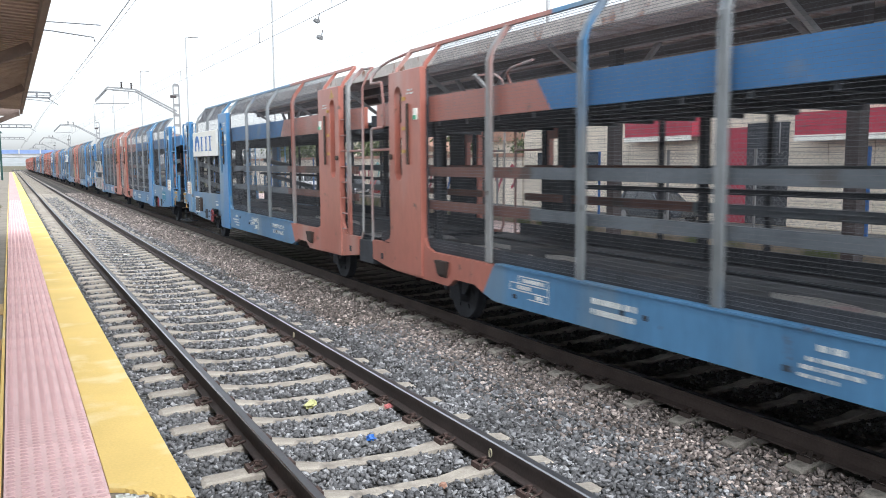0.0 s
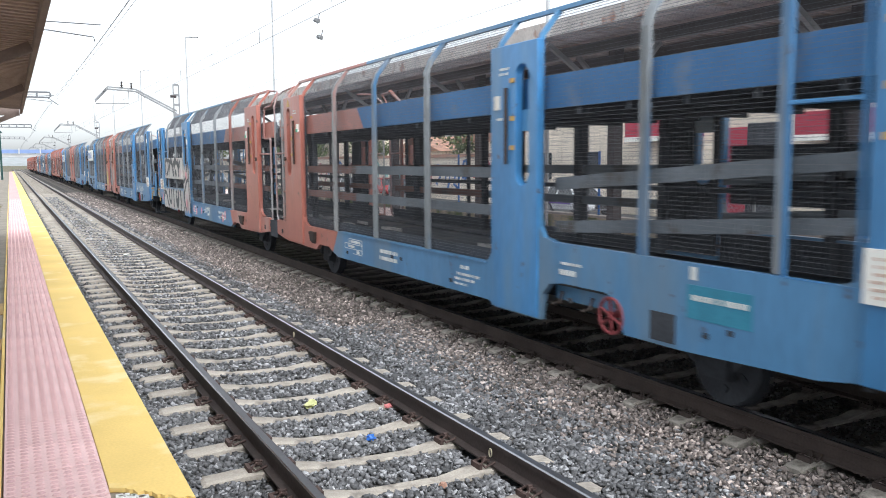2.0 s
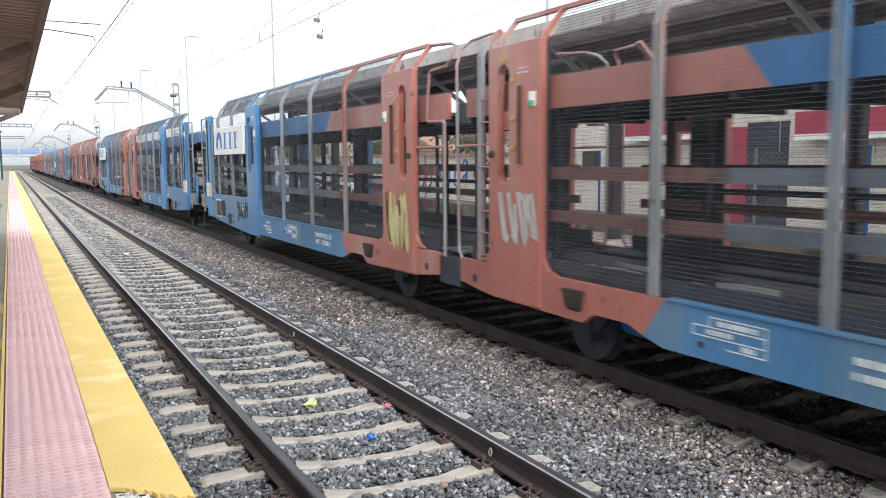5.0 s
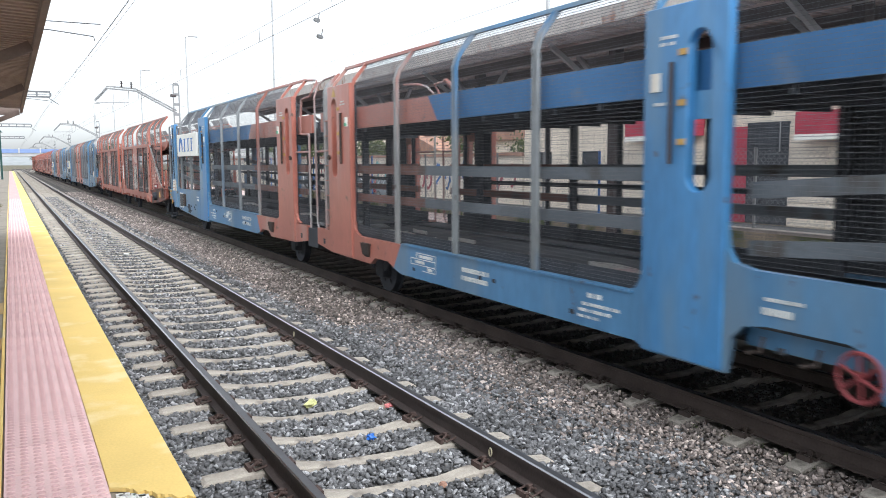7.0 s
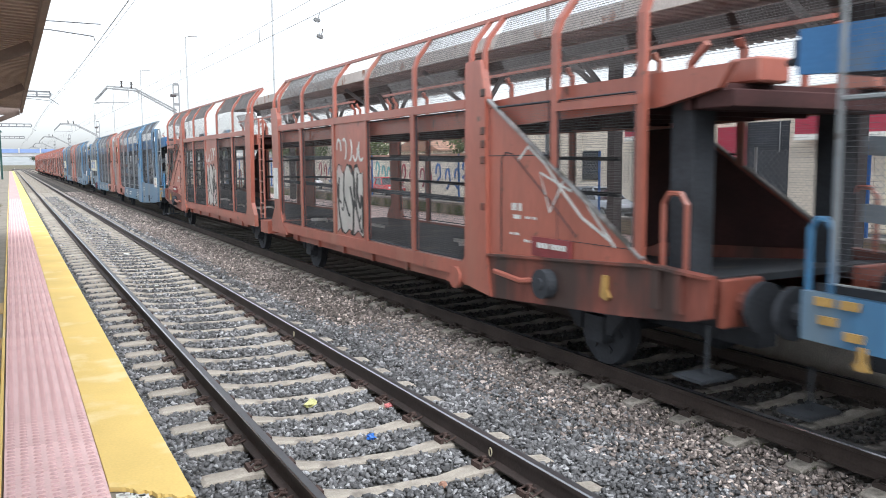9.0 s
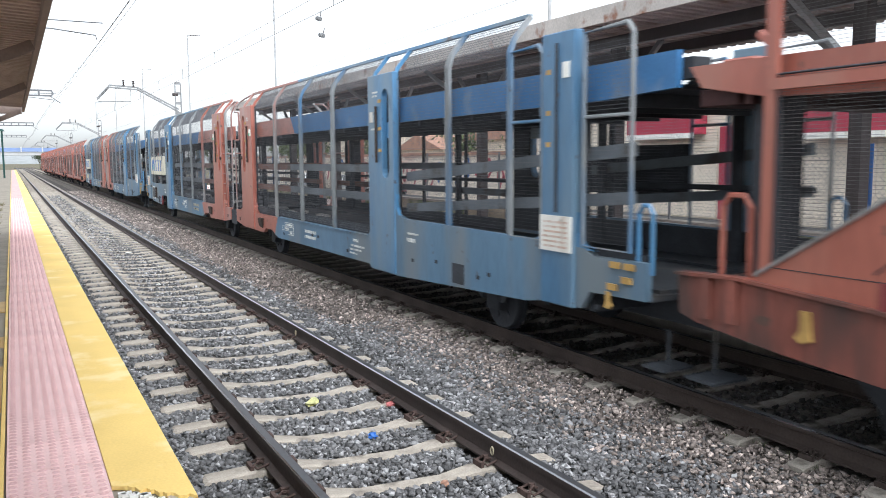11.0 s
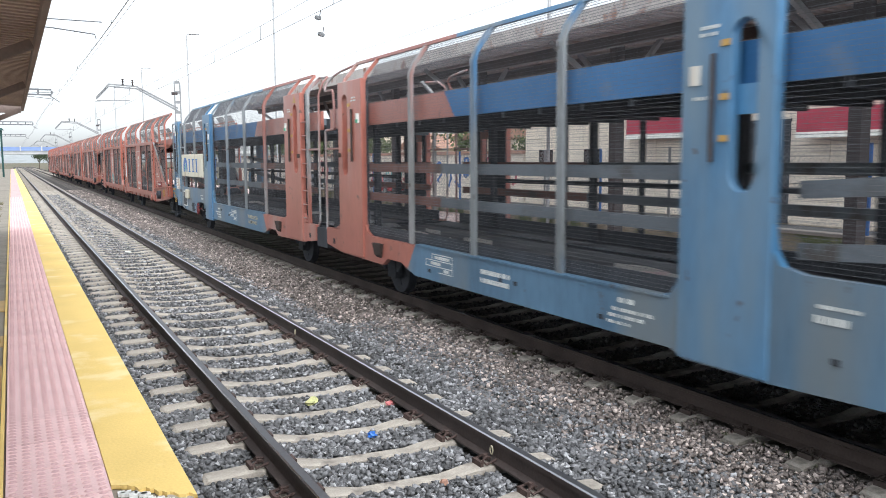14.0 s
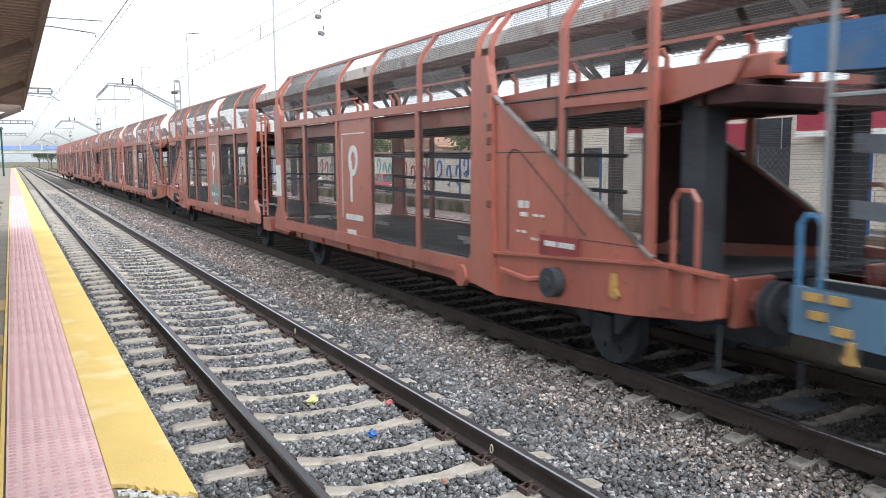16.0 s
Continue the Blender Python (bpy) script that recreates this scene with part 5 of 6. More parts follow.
    tube(bm, [(0, yy(16.8), 0.92), (0, yy(17.4), 0.92), (0, yy(17.5), 0.78), (0, yy(17.6), 0.85)], 0.06, 8)
    tube(bm, [(0.4, yy(16.8), 0.85), (0.4, yy(17.2), 0.5), (0.4, yy(17.6), 0.7)], 0.03, 6)
    part("screw_coupling", bm, DARK, wagon)
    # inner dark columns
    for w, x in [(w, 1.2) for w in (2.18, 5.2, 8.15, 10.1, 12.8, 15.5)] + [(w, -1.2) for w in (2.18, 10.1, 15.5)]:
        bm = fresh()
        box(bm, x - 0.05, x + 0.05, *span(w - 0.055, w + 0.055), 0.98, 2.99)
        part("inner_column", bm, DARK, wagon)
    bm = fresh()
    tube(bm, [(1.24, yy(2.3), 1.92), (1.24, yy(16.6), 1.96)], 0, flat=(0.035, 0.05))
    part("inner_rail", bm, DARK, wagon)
    for w in (2.55, 13.35):
        axle_gear(wagon, yy(w))
        WHEELSETS.append(wheelset(wagon, yy(w)))
    if s > 0:
        bm = fresh()
        box(bm, -1.512, -1.48, 14.12, 14.74, 0.74, 1.26)
        part("box_frame", bm, WHITE, wagon, "white-framed grey battery box")
        bm = fresh()
        box(bm, -1.518, -1.49, 14.17, 14.69, 0.78, 1.22)
        part("box_lid", bm, DECK, wagon)
        bm = fresh()
        if vent:
            box(bm, -1.515, -1.48, 13.64, 14.06, 0.80, 1.24)
            for k in range(8):
                box(bm, -1.54, -1.514, 13.67, 14.03, 0.82 + 0.05 * k, 0.86 + 0.05 * k)
            part("vent", bm, RAIL_BROWN, wagon, "rusty louvred vent")
        else:
            box(bm, -1.60, -1.48, 13.66, 14.02, 1.02, 1.33)
            part("equipment_box", bm, CREAM, wagon, "rust-edged cream equipment box", bevel=0.03)
    bm = fresh()
    disc(bm, (-0.75, yy(3.3), 0.50), 1, 0.14, 0.7, 16)
    part("air_tank", bm, DEEP_BLUE, wagon, "blue air tank under the frame")
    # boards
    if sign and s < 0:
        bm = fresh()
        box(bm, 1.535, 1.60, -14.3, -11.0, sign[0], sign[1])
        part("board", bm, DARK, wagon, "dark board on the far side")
    elif sign:
        z0, z1, board = sign
        for side in (-1,):
            bm = fresh()
            box(bm, side * 1.60, side * 1.535, 10.99, 14.36, z0, z1)
            b = part("board", bm, board, wagon, "white board with a blue arch and bars" if board is not SILVER else "board covered in silver spray paint", bevel=0.01)
            if board is SILVER:
                continue
            h = z1 - z0
            cy, low = 13.70, z0 + h * 0.21
            bm = fresh()
            arch = [(cy + math.cos(a) * 0.34, low + 0.15 + math.sin(a) * 0.34) for a in [math.radians(-26 + k * 14.5) for k in range(17)]]
            inner = [(cy - 0.02 + math.cos(a) * 0.17, low + 0.05 + math.sin(a) * 0.25) for a in [math.radians(190 - k * 12.5) for k in range(17)]]
            plate(bm, arch + inner, -1.606, -1.600)
            part("emblem", bm, LOGO, b, "blue arch emblem")
            if board is CREAM:
                bm = fresh()
                plate(bm, [(cy - 0.02 + math.cos(a) * 0.07, low + 0.14 + math.sin(a) * 0.12) for a in [k * math.pi / 6 for k in range(12)]], -1.606, -1.600)
                part("emblem_dot", bm, TEAL, b, "faint teal oval inside the emblem")
            for l in (12.98, 12.36, 11.80):
                bm = fresh()
                box(bm, -1.606, -1.600, l - 0.075, l + 0.075, z0 + h * 0.245, z0 + h * 0.755)
                box(bm, -1.606, -1.600, l - 0.17, l + 0.17, z0 + h * 0.755, z0 + h * 0.79)
                box(bm, -1.606, -1.600, l - 0.17, l + 0.17, z0 + h * 0.21, z0 + h * 0.245)
                part("emblem_bar", bm, LOGO, b, "blue bar beside the emblem")
    return wagon


def sprayed(wagon, side, area, seed, n, fill, line, x=1.505, size=0.045, rim=True, tall=1.0, loops=True):
    """A filled silver field with a wavy rim and looping dark strokes; area: y0, y1, z0, z1."""
    rng = random.Random(seed)
    y0, y1, z0, z1 = area
    m = 30
    top = [(y0 + (y1 - y0) * k / m, z1 - abs(math.sin(k * math.pi * n / m + seed)) * 0.0 - (0.5 + 0.5 * math.cos(k * 2 * math.pi * n / m + seed)) * 0.13 * (z1 - z0)) for k in range(m + 1)]
    low = [(y1 - (y1 - y0) * k / m, z0 + (0.5 + 0.5 * math.cos(k * 2 * math.pi * n / m + seed * 2)) * 0.07 * (z1 - z0)) for k in range(m + 1)]
    for grow, mt, d in ((1.0, line, 0.0), (0.955, fill, 0.0012))[0 if rim else 1:]:
        cy, cz = (y0 + y1) / 2, (z0 + z1) / 2
        bm = fresh()
        plate(bm, [(cy + (p - cy) * (grow + (1 - grow) * 0.5), cz + (q - cz) * grow) for p, q in top + low], side * (x + d), side * (x + d + 0.001))
        part("sprayed_field", bm, mt, wagon, "silver sprayed field" if mt is fill else "black sprayed rim")
    for k in range(n if loops else 0):
        cy, w = y0 + (y1 - y0) * (k + 0.5) / n, (y1 - y0) / n
        h = z1 - z0
        for q in range(3 if rim else 4):
            a0, turn = rng.uniform(0, 6.3), rng.uniform(2.2, 4.4)
            ry, rz = w * rng.uniform(0.22, 0.5), h * min(0.52, tall * rng.uniform(0.16, 0.4))
            oy, oz = cy + w * rng.uniform(-0.2, 0.2), (z0 + z1) / 2 + h * rng.uniform(-0.18, 0.18)
            pts = []
            for i in range(14):
                a = a0 + turn * i / 13
                pts.append((side * (x + 0.003 + 0.0004 * q), max(y0 + 0.04, min(y1 - 0.04, oy + math.cos(a) * ry)), max(z0 + 0.05, min(z1 - 0.05, oz + math.sin(a) * rz * (1 + 0.3 * math.sin(2 * a))))))
            bm = fresh()
            tube(bm, pts, 0, flat=(size * rng.uniform(0.5, 1.0), 0.001))
            part("sprayed_line", bm, line, wagon, "black sprayed stroke")


def blue_wagon(sign, arch=True, turned=False, cage=None, words=False, vent=True, dusty=False, front_arch=True):
    w = thing("car_carrier_wagon", "empty blue and red double-deck car carrier wagon with wire screens", "freight wagon", "train of car carriers")
    blue_half(w, -1, sign, front_arch, turned, cage, dusty=dusty)
    blue_half(w, 1, sign, arch, not turned, cage, words, vent, dusty)
    bm = fresh()
    box(bm, -1.3, 1.3, -0.45, 0.45, 0.60, 0.93)
    box(bm, -1.49, -1.3, -0.30, 0.30, 0.60, 0.98)
    box(bm, 1.3, 1.49, -0.30, 0.30, 0.60, 0.98)
    part("joint_block", bm, DARK, w, "dark articulation block")
    bm = fresh()
    box(bm, -0.9, 0.9, -0.6, 0.6, 2.98, 3.04)
    tube(bm, [(-1.2, 0.1, 2.86), (-1.2, 0.1, 3.14)], 0.11, 8)
    part("joint_flap", bm, DARK, w)
    for y in (-0.55, 0.55):
        bm = fresh()
        plate(bm, [(y - 0.42, 1.03), (y - 0.1, 1.07), (y + 0.42, 1.02), (y + 0.42, 1.01), (y - 0.42, 1.01)], -1.2, -0.2)
        part("bridge_plate", bm, GALVANISED, w, "pale galvanised plate over the joint")
    return w


def red_half(wagon, s, art):
    def yy(w):
        return s * w

    def span(a, c):
        return (min(s * a, s * c), max(s * a, s * c))

    for side in (-1, 1):
        x0, x1 = side * 1.43, side * 1.50
        bm = fresh()
        box(bm, side * 1.42, side * 1.52, *span(1.5, 10.1), 0.77, 0.97)
        box(bm, side * 1.34, side * 1.40, *span(2.0, 9.9), 0.62, 0.77)
        part("side_sill", bm, OXIDE, wagon, "oxide red side sill")
        bm = fresh()
        for k in range(6):
            box(bm, side * 1.38, side * 1.45, *span(2.4 + k * 1.4, 2.46 + k * 1.4), 0.62, 0.77)
        part("sill_bracket", bm, OXIDE, wagon)
        # middle pillar with a flared foot
        bm = fresh()
        plate(bm, [(yy(a), z) for a, z in ((0.78, 0.72), (1.95, 0.72), (1.9, 0.82), (1.62, 0.95), (1.50, 1.2), (1.45, 3.30), (1.30, 3.55), (0.95, 3.55), (0.95, 3.30), (1.05, 1.3), (0.80, 1.0))], x0, side * 1.53)
        part("pillar", bm, OXIDE, wagon, "oxide red pillar with a flared foot")
        for w in (0.98, 1.35):
            bm = fresh()
            bent_post(bm, side, yy(w), 3.45, 3.72, 4.17 if side < 0 else 3.86, 0.035, 1.46, 0.3 if side < 0 else 0.1)
            part("bent_stay", bm, OXIDE, wagon)
        for w in (3.02, 4.97, 6.54, 8.42):
            bm = fresh()
            box(bm, side * 1.44, side * 1.515, *span(w - 0.06, w + 0.06), 0.97, 3.03)
            bent_post(bm, side, yy(w), 3.16, 3.72, 4.17 if side < 0 else 3.86, 0.04, 1.46, 0.3 if side < 0 else 0.1)
            part("post", bm, OXIDE, wagon, "oxide red post")
        bm = fresh()
        box(bm, side * 1.44, side * 1.52, *span(1.45, 10.06), 3.03, 3.15)
        part("waist_rail", bm, OXIDE, wagon)
        bm = fresh()
        box(bm, side * 1.455, side * 1.49, *span(5.03, 6.48), 0.97, 3.03)
        panel = part("side_panel", bm, OXIDE, wagon, "solid oxide red side panel")
        # large pillar and triangular end plate
        bm = fresh()
        plate(bm, [(yy(a), z) for a, z in ((9.75, 0.72), (10.75, 0.60), (10.66, 1.1), (10.62, 3.15), (10.50, 3.62), (10.12, 3.62), (10.08, 1.05), (9.95, 0.92))], x0, side * 1.54)
        part("pillar", bm, OXIDE, wagon, "broad oxide red pillar")
        for w in (10.16, 10.5):
            bm = fresh()
            bent_post(bm, side, yy(w), 3.5, 3.74, 4.18 if side < 0 else 3.86, 0.035, 1.46, 0.3 if side < 0 else 0.1)
            part("bent_stay", bm, OXIDE, wagon)
        bm = fresh()
        plate(bm, [(yy(a), z) for a, z in ((10.62, 1.14), (13.72, 1.32), (13.55, 1.36), (10.62, 3.10))], side * 1.45, side * 1.49)
        part("end_plate", bm, OXIDE, wagon, "triangular oxide red end plate")
        # Added maroon plate; the shade below the upper deck is in its colour.
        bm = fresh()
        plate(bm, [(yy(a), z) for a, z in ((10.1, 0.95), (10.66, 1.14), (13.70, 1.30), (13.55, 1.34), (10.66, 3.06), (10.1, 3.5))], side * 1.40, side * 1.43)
        part("end_lining", bm, UNDER_RED, wagon, "maroon inner lining darkened for the shade under the deck")
        bm = fresh()
        tube(bm, [(side * 1.49, yy(10.63), 3.11), (side * 1.49, yy(13.56), 1.37)], 0, flat=(0.012, 0.03))
        part("plate_edge", bm, GALVANISED, wagon, "bare grey edge strip")
        for z in (1.75, 2.35, 2.55, 2.72, 3.2):
            bm = fresh()
            box(bm, side * 1.53, side * 1.56, *span(10.53, 10.63), z - 0.05, z + 0.05)
            part("hinge", bm, GRIMY, wagon, "rusty hinge knuckle", bevel=0.01)
        bm = fresh()
        tube(bm, [(side * 1.495, yy(a), z) for a, z in ((10.95, 1.2), (10.95, 2.35), (11.05, 2.44), (11.2, 2.42), (11.9, 1.95), (12.5, 1.5))], 0.008, 4)
        part("hatch_seam", bm, DARK, wagon)
        bm = fresh()
        plate(bm, [(yy(a), z) for a, z in ((10.66, 0.58), (13.3, 0.76), (14.2, 0.86), (14.42, 0.92), (14.45, 1.28), (13.72, 1.32), (10.66, 1.13))], side * 1.40, side * 1.50)
        part("end_sill", bm, GRIMY if art == "spray" else OXIDE, wagon, "grimy oxide red end sill")
        bm = fresh()
        tube(bm, [(side * 1.48, yy(10.68), 1.135), (side * 1.48, yy(13.72), 1.32), (side * 1.48, yy(14.44), 1.29)], 0, flat=(0.014, 0.07))
        box(bm, side * 1.49, side * 1.54, *span(13.72, 13.84), 0.92, 1.30)
        box(bm, side * 1.49, side * 1.54, *span(14.02, 14.14), 0.92, 1.30)
        part("sill_ribs", bm, GRIMY if art == "spray" else OXIDE, wagon)
        for w, z0 in ((12.05, 2.25), (13.48, 1.36)):
            bm = fresh()
            bent_post(bm, side, yy(w), z0, 3.74, 4.18 if side < 0 else 3.86, 0.055, 1.46, 0.3 if side < 0 else 0.1)
            part("post", bm, OXIDE, wagon, "oxide red post")
        bm = fresh()
        box(bm, side * 1.44, side * 1.50, *span(12.05, 13.48), 2.88, 2.97)
        part("waist_rail", bm, OXIDE, wagon)
        bm = fresh()
        rail = (1.17, 4.18) if side < 0 else (1.30, 3.92)
        tube(bm, [(side * rail[0], yy(0.98), rail[1]), (side * rail[0], yy(13.48), rail[1])], 0, flat=(0.025, 0.025))
        part("top_rail", bm, OXIDE, wagon)
        for a, c, z0 in ((1.48, 2.98, 1.0), (3.06, 4.93, 1.0), (6.58, 8.38, 1.0), (8.46, 10.06, 1.0), (10.62, 12.0, 2.4), (12.1, 13.44, 1.45)):
            bm = fresh()
            wire_screen(bm, *span(a, c), side * 1.47, z0, 3.02, 0.03)
            wire_screen(bm, *span(a, c), side * 1.46, 3.18, 3.7, 0.03)
            n = int(abs(c - a) / 0.05)
            for k in range(1, n):
                y = yy(a + (c - a) * k / n)
                tube(bm, [(side * 1.45, y, 3.72), (side * 1.18, y, 4.17)], 0.0055, 3)
            for k in range(15):
                f = (k + 0.5) / 15
                tube(bm, [(side * (1.45 - 0.27 * f), yy(a), 3.72 + 0.45 * f), (side * (1.45 - 0.27 * f), yy(c), 3.72 + 0.45 * f)], 0.0032, 4)
            part("wire_screen", bm, WIRE_GREY, wagon, "screen of close horizontal wires")["kind"] = "stuff"
            bm = fresh()
            tube(bm, [(side * 1.48, yy(a + 0.04), z0), (side * 1.48, yy(a + 0.04), 3.0), (side * 1.48, yy(c - 0.04), 3.0), (side * 1.48, yy(c - 0.04), z0)], 0.016, 4, closed=True)
            part("screen_frame", bm, DARK, wagon)
        bm = fresh()
        disc(bm, (side * 1.56, yy(12.0), 0.93), 0, 0.17, 0.14, 20)
        disc(bm, (side * 1.64, yy(12.0), 0.93), 0, 0.07, 0.03, 12)
        part("brake_drum", bm, DARK, wagon, "dark round brake changeover drum")
        bm = fresh()
        tube(bm, [(side * 1.56, yy(10.9), 0.95), (side * 1.56, yy(11.5), 0.90), (side * 1.56, yy(12.0), 0.98)], 0.035, 6)
        part("brake_lever", bm, OXIDE, wagon)
        bm = fresh()
        disc(bm, (side * 1.54, yy(9.85), 0.74), 0, 0.15, 0.08, 16)
        part("roller", bm, OXIDE, wagon)
        tag_board(wagon, side, yy(12.05), 1.34, 0.75, 0.22, WHEEL_RED, "bright red plate", 1.51)
        stencil(wagon, side, [(yy(12.05), 1.36, 0.6, 0.06)], PALE, 1.526)
        stencil(wagon, side, [(yy(11.3), 1.78, 0.22, 0.09), (yy(11.3), 1.66, 0.18, 0.05), (yy(11.6), 1.66, 0.25, 0.03), (yy(11.25), 1.45, 0.22, 0.03), (yy(11.6), 1.38, 0.25, 0.03)], PALE, 1.495)
        bm = fresh()
        plate(bm, [(yy(13.0), 1.15), (yy(13.07), 1.15), (yy(13.07), 1.0), (yy(13.12), 0.93), (yy(13.07), 0.89), (yy(12.97), 0.92)], side * 1.505, side * 1.54)
        part("release_lever", bm, YELLOW, wagon, "yellow release lever")
        bm = fresh()
        tube(bm, [(side * 1.38, yy(13.72), 1.3), (side * 1.38, yy(13.72), 1.92), (side * 1.38, yy(13.80), 2.02), (side * 1.38, yy(13.95), 2.02), (side * 1.38, yy(14.03), 1.92), (side * 1.38, yy(14.03), 1.3)], 0.028, 6)
        part("grab_hoop", bm, OXIDE, wagon, "red hooped grab handle")
        bm = fresh()
        plate(bm, [(yy(10.0), 2.75), (yy(13.6), 2.84), (yy(14.35), 2.97), (yy(14.5), 3.17), (yy(12.0), 3.16), (yy(10.0), 3.08)], side * 1.28, side * 1.36)
        box(bm, side * 1.28, side * 1.36, *span(0.9, 10.0), 2.78, 3.03)
        part("deck_beam", bm, OXIDE, wagon, "oxide red upper deck beam")
    bm = fresh()
    for z in (1.9, 2.45):
        for side in (-1, 1):
            tube(bm, [(side * 1.33, yy(1.3), z), (side * 1.33, yy(9.8), z - 0.1)], 0, flat=(0.03, 0.04))
    part("guide_rail", bm, DARK, wagon)
    bm = fresh()
    box(bm, -1.38, 1.38, *span(0.7, 10.6), 0.86, 0.93)
    plate(bm, [(yy(10.6), 0.86), (yy(14.25), 1.18), (yy(14.25), 1.25), (yy(10.6), 0.93)], -1.38, 1.38)
    part("lower_deck", bm, DECK, wagon, "dirty steel lower deck")
    rs = random.Random(int(9 + s))
    # Pale strips laid on this deck too, as painted wet gleams.
    for w in (2.9, 4.9, 8.8):
        for k in range(3):
            bm = fresh()
            y, x = yy(w + rs.uniform(-0.4, 0.4)), rs.uniform(-1.0, -0.2)
            tube(bm, [(x, y, 1.03), (x + rs.uniform(-0.1, 0.1), y + 0.35, 1.05), (x + rs.uniform(-0.2, 0.2), y + 0.7, 1.03)], 0, flat=(0.03, 0.012))
            part("loose_strap", bm, SILVER, wagon, "added pale strip in place of a wet gleam")
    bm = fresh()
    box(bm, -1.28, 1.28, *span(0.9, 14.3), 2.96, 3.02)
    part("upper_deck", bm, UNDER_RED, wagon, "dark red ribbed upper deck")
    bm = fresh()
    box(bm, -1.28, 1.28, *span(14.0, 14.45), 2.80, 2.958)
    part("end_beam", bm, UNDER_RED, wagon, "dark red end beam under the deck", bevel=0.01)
    for x in (-0.8, 0.8):
        bm = fresh()
        box(bm, x - 0.2, x + 0.2, *span(14.1, 14.48), 3.022, 3.25)
        part("flap_box", bm, OXIDE, wagon, "red box of the folding flap", bevel=0.02)
        bm = fresh()
        tube(bm, [(x - 0.3, yy(13.75), 3.02), (x - 0.3, yy(13.75), 3.25), (x - 0.3, yy(13.95), 3.42)], 0, flat=(0.03, 0.03))
        part("deck_stop", bm, OXIDE, wagon)
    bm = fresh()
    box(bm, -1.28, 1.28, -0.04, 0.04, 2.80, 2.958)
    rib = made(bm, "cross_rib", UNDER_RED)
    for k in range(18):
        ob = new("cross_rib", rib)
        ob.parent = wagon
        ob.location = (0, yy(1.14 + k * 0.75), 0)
    for x in (-1.05, 1.05):
        bm = fresh()
        box(bm, x - 0.14, x + 0.14, *span(13.6, 13.9), 1.2, 2.9)
        part("end_column", bm, DARK, wagon, "dark end column")
    bm = fresh()
    for x in (-0.45, 0.45):
        box(bm, x - 0.13, x + 0.13, *span(0.5, 14.2), 0.5, 0.86)
    part("underframe", bm, DARK, wagon)
    for x in (-0.95, 0.95):
        bm = fresh()
        disc(bm, (x, yy(14.57), 1.0), 1, 0.24, 0.06, 18)
        buffer = part("buffer", bm, DARK, wagon, "round steel buffer")
        bm = fresh()
        tube(bm, [(x, yy(14.2), 1.0), (x, yy(14.56), 1.0)], 0.12, 10)
        part("housing", bm, GRIMY, buffer, "rusty red buffer housing")
        bm = fresh()
        box(bm, x - 0.26, x + 0.26, *span(14.26, 14.34), 0.78, 1.24)
        part("buffer_plate", bm, OXIDE, wagon, "red buffer mounting plate", bevel=0.015)
    bm = fresh()
    tube(bm, [(0, yy(14.1), 0.95), (0, yy(14.55), 0.9), (0, yy(14.65), 0.8)], 0.06, 8)
    part("screw_coupling", bm, DARK, wagon)
    for side in (-1, 1):
        bm = fresh()
        tube(bm, [(side * 1.25, yy(14.2), 0.8), (side * 1.25, yy(14.2), 0.34)], 0.02, 5)
        box(bm, side * 1.25 - 0.22, side * 1.25 + 0.22, *span(14.0, 14.35), 0.30, 0.33)
        part("step_board", bm, DECK, wagon, "hanging step board")
    if s > 0:
        bm = fresh()
        for w in (0.25, 0.6):
            tube(bm, [(-1.4, w, 0.95), (-1.4, w, 3.4)], 0.025, 6)
        for k in range(9):
            tube(bm, [(-1.4, 0.25, 1.05 + k * 0.27), (-1.4, 0.6, 1.05 + k * 0.27)], 0.018, 5)
        part("ladder", bm, OXIDE, wagon, "red steel ladder")
    for w in (2.2, 12.35):
        axle_gear(wagon, yy(w))
        WHEELSETS.append(wheelset(wagon, yy(w)))
    if s < 0:
        tag_board(wagon, -1, yy(1.22), 1.85, 0.3, 0.7, PALE, "worn white painted patch", 1.535)
    if art == "ring" and s > 0:
        bm = fresh()
        rng = random.Random(4)
        for k in range(7):
            c = Vector((-1.497, rng.uniform(5.3, 6.2), rng.uniform(1.15, 1.75)))
            tube(bm, [c + Vector((0, math.cos(a) * 0.16, math.sin(a) * 0.28)) for a in [i * 0.45 + k for i in range(9)]], 0, flat=(0.02, 0.002))
        part("sprayed_line", bm, TEAL, wagon, "teal sprayed loops")
    if art:
        if art == "ring":
            bm = fresh()
            tube(bm, [(-1.494, yy(5.75) + math.cos(k * math.pi / 9) * 0.17, 2.30 + math.sin(k * math.pi / 9) * 0.22) for k in range(18)], 0, flat=(0.055, 0.003), closed=True)
            box(bm, -1.496, -1.491, yy(5.75) + 0.06, yy(5.75) + 0.15, 1.55, 2.3)
            part("emblem", bm, PALE, wagon, "white ring and stem emblem")
            stencil(wagon, -1, [(yy(5.75), 1.28, 0.85, 0.10), (yy(5.75), 2.78, 1.1, 0.02), (yy(5.2), 2.0, 0.02, 1.5), (yy(5.6), 0.98, 0.5, 0.14)], PALE, 1.494)
        else:
            sprayed(wagon, -1, (min(yy(5.1), yy(6.4)), max(yy(5.1), yy(6.4)), 1.0, 2.3), 5, 3, SILVER, BLACK, 1.495)
            bm = fresh()
            rng = random.Random(6)
            for k in range(5):
                c = (yy(5.25 + k * 0.27), 2.55)
